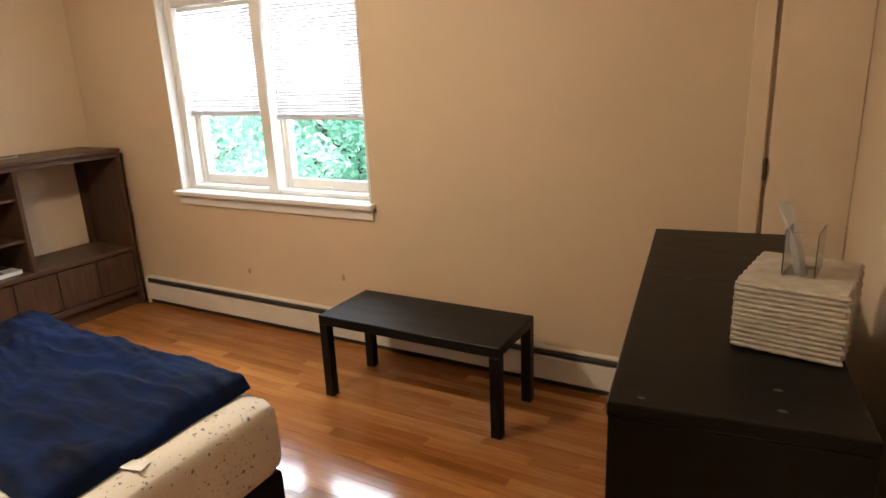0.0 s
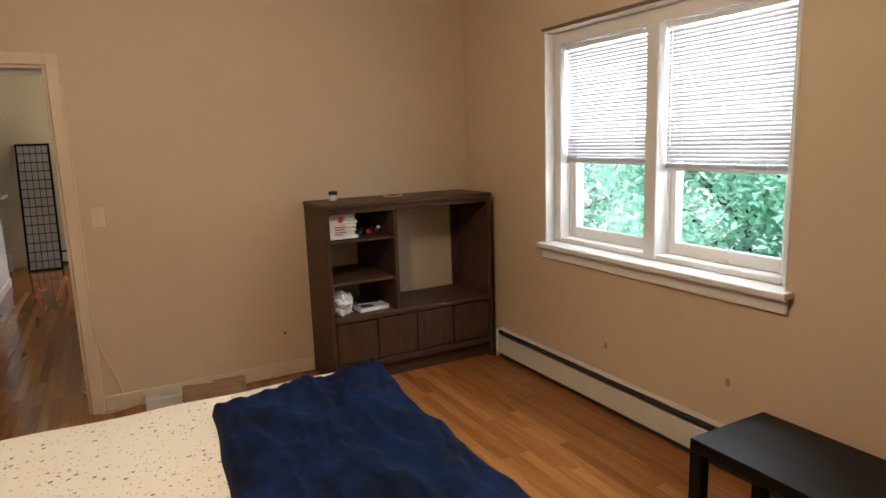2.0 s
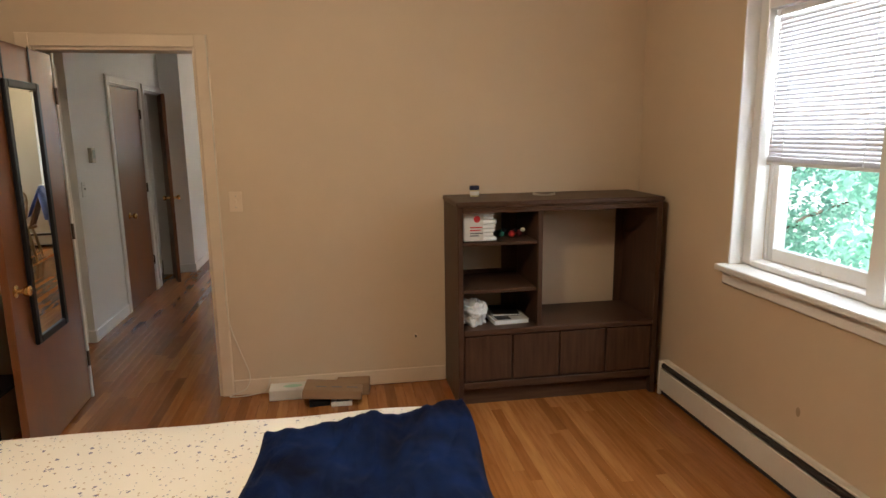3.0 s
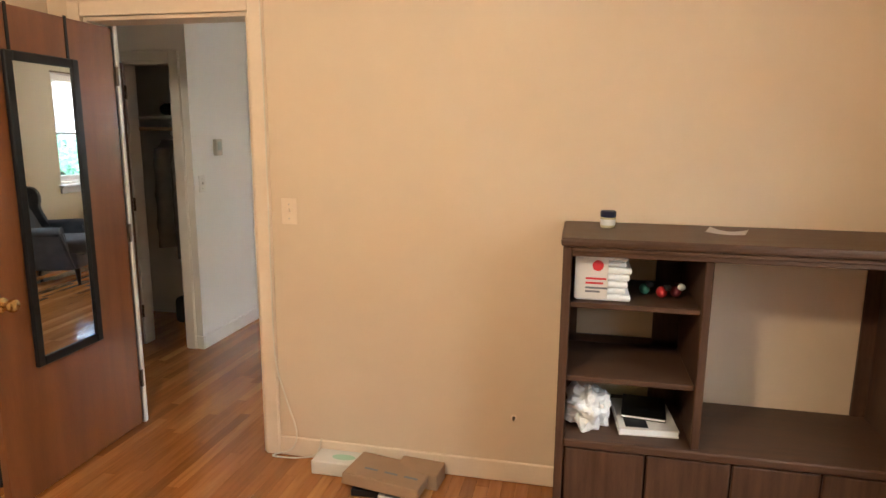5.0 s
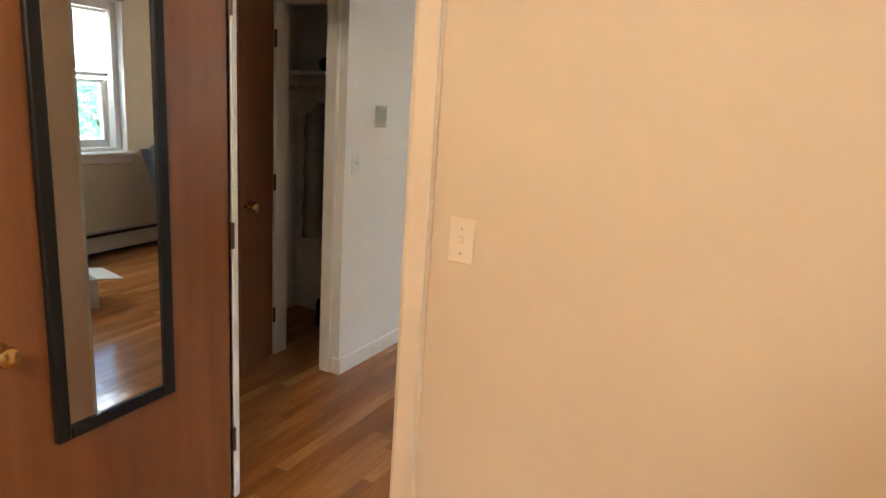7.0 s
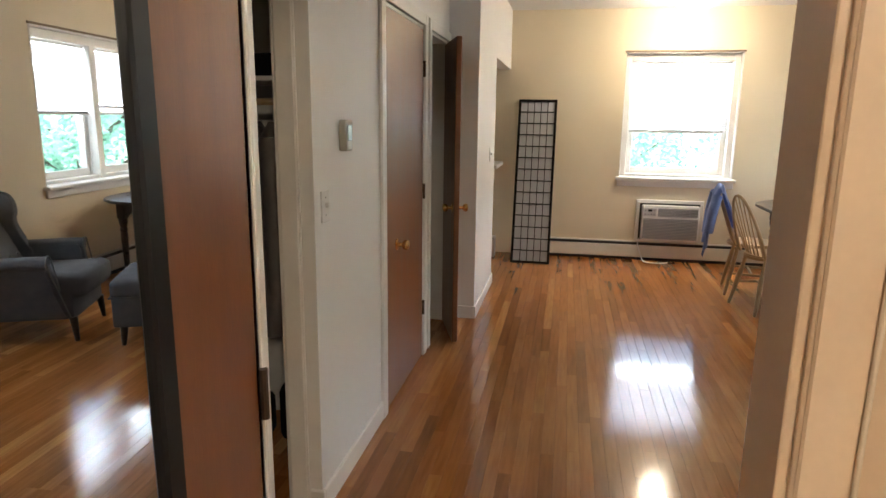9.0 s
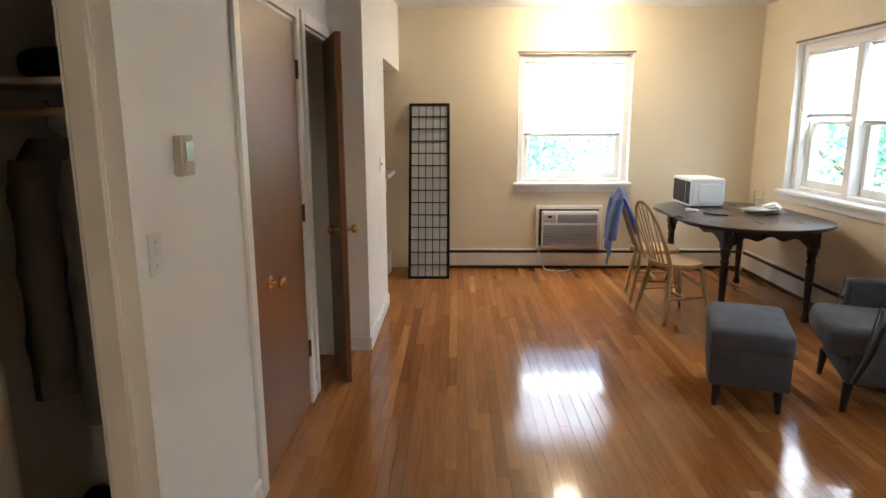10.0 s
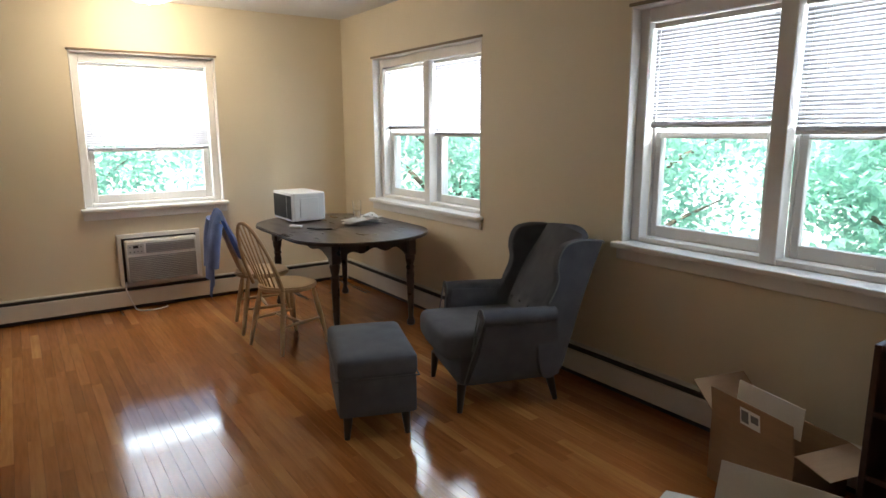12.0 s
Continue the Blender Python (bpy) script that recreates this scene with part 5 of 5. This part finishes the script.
def ottoman():
    root = thing("ottoman", pose(-3.095, -1.37, 0, 0, 0, -20), "grey upholstered rectangular footstool on dark tapered legs", "footstool")
    bm = soft_box(bmesh.new(), -0.295, 0.295, -0.20, 0.20, 0.13, 0.34, 0.025, 8)
    part("body", bm, GREY_CLOTH, root, smooth=True)
    bm = soft_box(bmesh.new(), -0.30, 0.30, -0.205, 0.205, 0.325, 0.445, 0.035, 12)
    for v in bm.verts:
        if v.co.z > 0.40:
            v.co.z += 0.012 * (1 - (v.co.x / 0.3) ** 2) * (1 - (v.co.y / 0.2) ** 2)
    part("cushion", bm, GREY_CLOTH, root, smooth=True)
    z = 0.335
    part("piping", tube(bmesh.new(), [(sx * 0.30, sy * 0.205, z) for sx, sy in ((-1, -1), (1, -1), (1, 1), (-1, 1), (-1, -1))], 0.005, 6), GREY_CLOTH, root, smooth=True)
    for sx in (-1, 1):
        for sy in (-1, 1):
            tapered_leg(root, sx * 0.225, sy * 0.145, 0.135, dx=sx * 0.01, dy=sy * 0.01)


ottoman()


def armchair():
    """A wing chair: shell, wings, arms with front panels, thick seat, buttoned back. Faces local -y."""
    root = thing("wing_chair", pose(-3.01, -0.555, 0, 0, 0, -18) @ Matrix.Diagonal((0.96, 0.96, 0.965, 1)), "grey upholstered wing armchair with a buttoned back", "armchair")
    w = 0.40
    # base under the seat
    part("base", soft_box(bmesh.new(), -0.30, 0.30, -0.35, 0.28, 0.15, 0.34, 0.03, 8), GREY_CLOTH, root, smooth=True)
    # seat cushion with a bowed front
    bm = soft_box(bmesh.new(), -0.295, 0.295, -0.43, 0.24, 0.29, 0.455, 0.055, 14)
    for v in bm.verts:
        v.co.z += 0.018 * math.cos(v.co.x * 4.5) - 0.02 * (v.co.y + 0.1)
        if v.co.y < -0.30:
            v.co.y -= 0.03 * (1 - (v.co.x / 0.3) ** 2)
    part("seat", bm, GREY_CLOTH, root, smooth=True)
    # back: padded inner panel, leaning and curved
    N, M = 16, 26
    bm = bmesh.new()
    front, rear = [], []
    for j in range(M + 1):
        v = j / M
        z = 0.36 + 0.62 * v
        lean = 0.19 + 0.235 * v ** 1.15
        half = (0.26 + 0.05 * math.sin(math.pi * min(1, v * 1.2))) * (1 - 0.10 * max(0, v - 0.82) / 0.18)
        fr, rr = [], []
        for i in range(N + 1):
            u = 2 * i / N - 1
            bulge = 0.045 * (1 - u * u) * (1 - 0.3 * v)
            dip = 0.0
            for bx in (-0.45, 0.0, 0.45):
                dip += 0.022 * math.exp(-((u - bx) ** 2 / 0.012 + (v - 0.30) ** 2 / 0.0018))
            top = 0.03 * (1 - u * u) * (v > 0.9) * (v - 0.9) / 0.1
            fr.append(bm.verts.new((u * half, lean - bulge + dip - 0.06 * (1 - v), z + top)))
            rr.append(bm.verts.new((u * (half + 0.01), lean + 0.085 - 0.05 * u * u, z + top - 0.012 * v)))
        front.append(fr)
        rear.append(rr)
    for j in range(M):
        for i in range(N):
            bm.faces.new((front[j][i], front[j][i + 1], front[j + 1][i + 1], front[j + 1][i]))
            bm.faces.new((rear[j][i], rear[j + 1][i], rear[j + 1][i + 1], rear[j][i + 1]))
        bm.faces.new((front[j][0], front[j + 1][0], rear[j + 1][0], rear[j][0]))
        bm.faces.new((front[j][N], rear[j][N], rear[j + 1][N], front[j + 1][N]))
    for i in range(N):
        bm.faces.new((front[M][i], front[M][i + 1], rear[M][i + 1], rear[M][i]))
        bm.faces.new((front[0][i], rear[0][i], rear[0][i + 1], front[0][i + 1]))
    part("backrest", bm, GREY_CLOTH, root, smooth=True)
    for bx in (-0.125, 0.0, 0.125):
        part("button", ball(bmesh.new(), (bx, 0.135, 0.548), 0.011, 1, 0.6, 1, 10, 8), GREY_CLOTH, root, smooth=True)
    # sides: wing, arm and lower shell
    for s in (-1, 1):
        # wing and side of the back, an outline in the y-z plane
        wing = [(0.10, 0.53), (0.16, 0.62), (0.20, 0.70), (0.215, 0.76), (0.205, 0.82), (0.215, 0.89), (0.25, 0.945), (0.31, 0.965), (0.38, 0.97), (0.475, 0.96), (0.48, 0.93), (0.43, 0.79), (0.37, 0.60), (0.30, 0.36), (0.24, 0.20), (0.14, 0.18), (0.10, 0.35)]
        pts = [(p.x, p.y) for p in smooth_path([(a, b, 0) for a, b in wing] + [(*wing[0], 0)], 4)][:-1]
        bm = extrude_outline(bmesh.new(), pts, 0.065, "x", (0.285 if s > 0 else -0.35))
        for v in bm.verts:
            v.co.x += s * 0.05 * max(0, (v.co.z - 0.55)) * (1.5 - 2 * max(0, v.co.y))
        bmesh.ops.bevel(bm, geom=[e for e in bm.edges if abs(e.verts[0].co.x - e.verts[1].co.x) < 0.03], offset=0.02, segments=3, affect="EDGES", clamp_overlap=True)
        part("wing", bm, GREY_CLOTH, root, smooth=True)
        edge = [(s * (0.352 + 0.05 * max(0, z - 0.55) * (1.5 - 2 * max(0, y))), y + 0.004, z) for y, z in pts[4:40]]
        part("piping", tube(bmesh.new(), edge, 0.005, 6), PIPING, root, smooth=True)
        # arm: rolled top over an upright panel
        arm = [(-0.33, 0.16), (-0.27, 0.36), (-0.235, 0.56), (-0.225, 0.585), (-0.19, 0.595), (-0.05, 0.585), (0.10, 0.575), (0.22, 0.575), (0.25, 0.40), (0.22, 0.16)]
        bm = extrude_outline(bmesh.new(), arm, 0.085, "x", (0.298 if s > 0 else -0.383))
        bmesh.ops.bevel(bm, geom=[e for e in bm.edges if abs(e.verts[0].co.x - e.verts[1].co.x) < 0.01], offset=0.022, segments=3, affect="EDGES")
        for v in bm.verts:
            v.co.x -= s * 0.075 * max(0.0, 0.56 - v.co.z) / 0.4
        part("arm", bm, GREY_CLOTH, root, smooth=True)
        bm = tube(bmesh.new(), smooth_path([(s * 0.350, -0.235, 0.562), (s * 0.350, -0.12, 0.565), (s * 0.350, 0.05, 0.558), (s * 0.345, 0.20, 0.555)]), 0.048, 14)
        part("arm_roll", bm, GREY_CLOTH, root, smooth=True)
        front = [(s * 0.298, -0.275, 0.36), (s * 0.298, -0.245, 0.55), (s * 0.315, -0.242, 0.597), (s * 0.350, -0.24, 0.614), (s * 0.385, -0.242, 0.597), (s * 0.396, -0.245, 0.55), (s * 0.355, -0.29, 0.36), (s * 0.318, -0.33, 0.18)]
        part("piping", tube(bmesh.new(), smooth_path(front), 0.005, 6), PIPING, root, smooth=True)
    # outer back
    bm = soft_box(bmesh.new(), -0.31, 0.31, 0.17, 0.30, 0.16, 0.70, 0.03, 10)
    for v in bm.verts:
        v.co.y += 0.28 * (v.co.z - 0.30)
    part("outer_back", bm, GREY_CLOTH, root, smooth=True)
    for x, y, dx, dy in ((-0.275, -0.33, -0.01, -0.015), (0.275, -0.33, 0.01, -0.015), (-0.26, 0.22, -0.01, 0.04), (0.26, 0.22, 0.01, 0.04)):
        tapered_leg(root, x, y, 0.17, 0.028, 0.015, dx, dy)


armchair()


def carton(name, m, w, d, h, mat, label, flaps, t=0.005):
    """An open box: four walls, a bottom, and flaps (side, angle out, length)."""
    root = thing(name, m, label, "box", "opened parcels")
    part("bottom", B(-w, w, -d, d, 0.001, 0.001 + t), mat, root)
    for a, b, c, e in ((-w, w, -d, -d + t), (-w, w, d - t, d), (-w, -w + t, -d + t, d - t), (w - t, w, -d + t, d - t)):
        part("box_wall", B(a, b, c, e, t, h), mat, root)
    for side, ang, L in flaps:
        half = d if side in ("e", "w") else w
        f = part("flap", B(-half + 0.004, half - 0.004, -t / 2, t / 2, 0, L, 0.001), mat, root)
        rz = {"s": 0, "n": 180, "e": 90, "w": -90}[side]
        o = {"s": (0, -d, h), "n": (0, d, h), "e": (w, 0, h), "w": (-w, 0, h)}[side]
        f.matrix_basis = Matrix.Translation(o) @ pose(0, 0, 0, 0, 0, rz) @ pose(0, 0, 0, ang, 0, 0)
    return root


a = carton("cardboard_box", pose(-1.46, -0.33, 0, 0, 0, -14), 0.21, 0.15, 0.31, CARDBOARD, "open brown cardboard box with raised flaps and a shipping label", (("n", 170, 0.05), ("w", 52, 0.16), ("e", 100, 0.15), ("s", 8, 0.125)))
for w0, w1, d0, h0, h1, mt, nm in ((-0.045, 0.055, 0.004, 0.03, 0.105, PAPER, "shipping_label"), (-0.038, -0.002, 0.005, 0.042, 0.095, GREY_PRINT, "label_bar"), (0.010, 0.048, 0.005, 0.058, 0.090, GREY_PRINT, "label_bar")):
    q = part(nm, B(w0, w1, -d0, -d0 + 0.001, h0, h1), mt, a)
    q.matrix_basis = Matrix.Translation((0, -0.15, 0.305)) @ pose(0, 0, 0, 8, 0, 0)
inner = part("inner_liner", B(-0.15, 0.17, 0.0, 0.004, 0.0, 0.13, 0.001), WHITE_CARD, a, "white printed inner carton")
inner.matrix_basis = Matrix.Translation((0.0, -0.08, 0.34)) @ pose(0, 0, 0, -4, 0, 0)
carton("cardboard_box", pose(-1.09, -0.62, 0, 0, 0, 12), 0.15, 0.11, 0.22, CARDBOARD, "smaller brown box with open flaps", (("e", 70, 0.12), ("w", 100, 0.12), ("s", 60, 0.10)))
b = carton("white_box", pose(-1.13, -0.97, 0, 0, 0, 16), 0.23, 0.17, 0.20, WHITE_CARD, "open white cardboard box filled with packing paper", (("n", 22, 0.15), ("w", 98, 0.17), ("e", 115, 0.17)))
crumpled("packing_paper", pose(-1.11, -0.97, 0.07, 0, 0, 16), 0.15, 0.11, 0.13, 21.0, CARDBOARD, "crumpled brown packing paper in the box", "paper")
crumpled("packing_paper", pose(-1.21, -1.0, 0.07), 0.08, 0.07, 0.11, 31.0, CARDBOARD, "crumpled brown packing paper wad", "paper")


def low_bookcase():
    root = thing("low_bookcase", pose(-1.10, -0.47, 0), "low dark reddish-brown bookcase under the window", "bookcase")
    W, D, Ht, t = 0.62, 0.38, 0.80, 0.022
    mat = surface("dark_cherry", (0.070, 0.024, 0.014), (0.04, 0.014, 0.009), rough=0.4, scale=4, fine=50, stretch=(7, 7, 0.8))
    for x in (0, W - t):
        part("side_panel", B(x, x + t, 0, D, 0, Ht, 0.002), mat, root)
    part("back", B(t, W - t, D - 0.008, D, 0.03, Ht), mat, root)
    for z in (0.05, 0.30, 0.54, Ht - t):
        part("shelf", B(t, W - t, 0.006, D - 0.008, z, z + t, 0.002), mat, root)
    part("plinth", B(t, W - t, 0.02, 0.035, 0, 0.05), mat, root)


low_bookcase()


# ---- outside ----
# Assumed ground; its pale colour stands in for brightness seen between the leaves.
solid("ground", B(-1500, 1500, -1500, 1500, -3.4, -3.2), PALE_GROUND, "assumed ground plane, kept pale to show as bright gaps between the leaves", "ground", kind="structure")


def tree(x, y, h, crown, n, seed, mat):
    rnd = random.Random(seed)
    root = thing("tree", pose(x, y, -3.2), "leafy deciduous tree outside the windows", "tree", "trees outside")
    bm = bmesh.new()
    cone(bm, (0, 0, 0), (0.05, 0.03, h * 0.45), 0.20, 0.14, 10)
    tips = []
    for k in range(11):
        a, z = k * 2.4, h * (0.30 + 0.05 * k)
        L = crown * rnd.uniform(0.55, 0.95)
        tip = Vector((L * math.cos(a), L * math.sin(a), z + L * rnd.uniform(0.2, 0.6)))
        base = Vector((0.03, 0.02, z * 0.8))
        midp = base.lerp(tip, 0.5) + Vector((0, 0, 0.15))
        cone(bm, base, midp, 0.075, 0.045, 7)
        cone(bm, midp, tip, 0.045, 0.012, 7)
        tips += [tip, midp, base.lerp(tip, 0.8)]
    part("trunk", bm, BARK, root, smooth=True)
    clumps = [t + Vector((rnd.gauss(0, 0.3), rnd.gauss(0, 0.3), rnd.gauss(0, 0.3))) for t in tips for _ in range(3)]
    verts, faces = [], []
    for k in range(n):
        c = rnd.choice(clumps)
        p = c + Vector((rnd.gauss(0, 0.30), rnd.gauss(0, 0.30), rnd.gauss(0, 0.24)))
        L, wd = rnd.uniform(0.10, 0.19), rnd.uniform(0.035, 0.065)
        e = Euler((rnd.uniform(-0.9, 0.9), rnd.uniform(-0.9, 0.9), rnd.uniform(0, 6.28)))
        i = len(verts)
        for q in ((0, 0, 0), (L * 0.4, wd, 0.01), (L, 0, -0.03), (L * 0.4, -wd, 0.01)):
            v = Vector(q)
            v.rotate(e)
            verts.append(p + v)
        faces.append((i, i + 1, i + 2, i + 3))
    me = bpy.data.meshes.new("crown")
    me.from_pydata(verts, [], faces)
    me.materials.append(mat)
    c = new("crown", me)
    c.parent = root


for k, (x, y, h, cr, n) in enumerate(((-2.4, 6.4, 6.4, 2.3, 14000), (-8.4, 7.0, 6.0, 2.4, 8000), (0.4, 9.4, 6.0, 2.5, 11000), (-13.4, -2.6, 5.6, 2.2, 8000),
                                      (-5.4, 12.5, 6.6, 2.8, 7000), (-15.5, 2.6, 6.0, 2.6, 7000), (-12.5, 8.5, 6.0, 2.6, 7000), (-10.4, 4.4, 5.6, 2.1, 6000))):
    tree(x, y, h, cr, n, 40 + k, LEAF if k % 2 else LEAF_2)


# ---- floor strips ----
def floor():
    base = solid("floor", B(XF - 0.2, XE + 0.1, -5.55, 0.2, -0.12, -0.016), UNDERFLOOR, "varnished narrow strip oak floor with varied tones", "floor", kind="structure")
    rnd = random.Random(5)
    W = 0.0572
    shapes = {}
    verts, faces = [], []
    def mesh_for(L):
        if L not in shapes:
            bm = bmesh.new()
            box(bm, 0, L - 0.0006, 0, W - 0.0006, -0.016, 0)
            top = [e for e in bm.edges if e.verts[0].co.z > -0.001 and e.verts[1].co.z > -0.001]
            bmesh.ops.bevel(bm, geom=top, offset=0.0004, segments=1, affect="EDGES")
            shapes[L] = finish(bm, "plank", PLANK)
        return shapes[L]
    count = 0
    row = 0
    y = -5.5
    while y < 0.0:
        x = XF - rnd.uniform(0.01, 0.2)
        while x < XE:
            L = round(rnd.choice((0.45, 0.6, 0.75, 0.9, 1.2, 1.5)), 2)
            end = min(x + L, XE + 0.05 if y > -3.75 else -0.05)
            near = -4.9 < x < -0.4 and -3.65 < y < -1.0
            if near and count < 300:
                o = new("plank", mesh_for(L))
                o.parent = base
                o.location = (x, y, rnd.uniform(-0.0002, 0))
                count += 1
            elif end - x > 0.02 and not (y < -3.9 and x < -5.0 and y < -5.4):
                i = len(verts)
                zt = rnd.uniform(-0.0002, 0)
                c = 0.0004
                a, b, p, q = x, end - 0.0006, y, y + W - 0.0006
                verts += [(a, p, -0.016), (b, p, -0.016), (b, q, -0.016), (a, q, -0.016), (a, p, zt - c), (b, p, zt - c), (b, q, zt - c), (a, q, zt - c),
                          (a + c, p + c, zt), (b - c, p + c, zt), (b - c, q - c, zt), (a + c, q - c, zt)]
                for k in range(4):
                    j = (k + 1) % 4
                    faces.append((i + k, i + j, i + 4 + j, i + 4 + k))
                    faces.append((i + 4 + k, i + 4 + j, i + 8 + j, i + 8 + k))
                faces.append((i + 8, i + 9, i + 10, i + 11))
            x += L
        y += W
        row += 1
    me = bpy.data.meshes.new("plank_field")
    me.from_pydata(verts, [], faces)
    me.materials.append(PLANK_REST)
    o = new("plank_field", me)
    o.parent = base
    tagged(o, "varnished oak floor strips", kind="stuff")


floor()
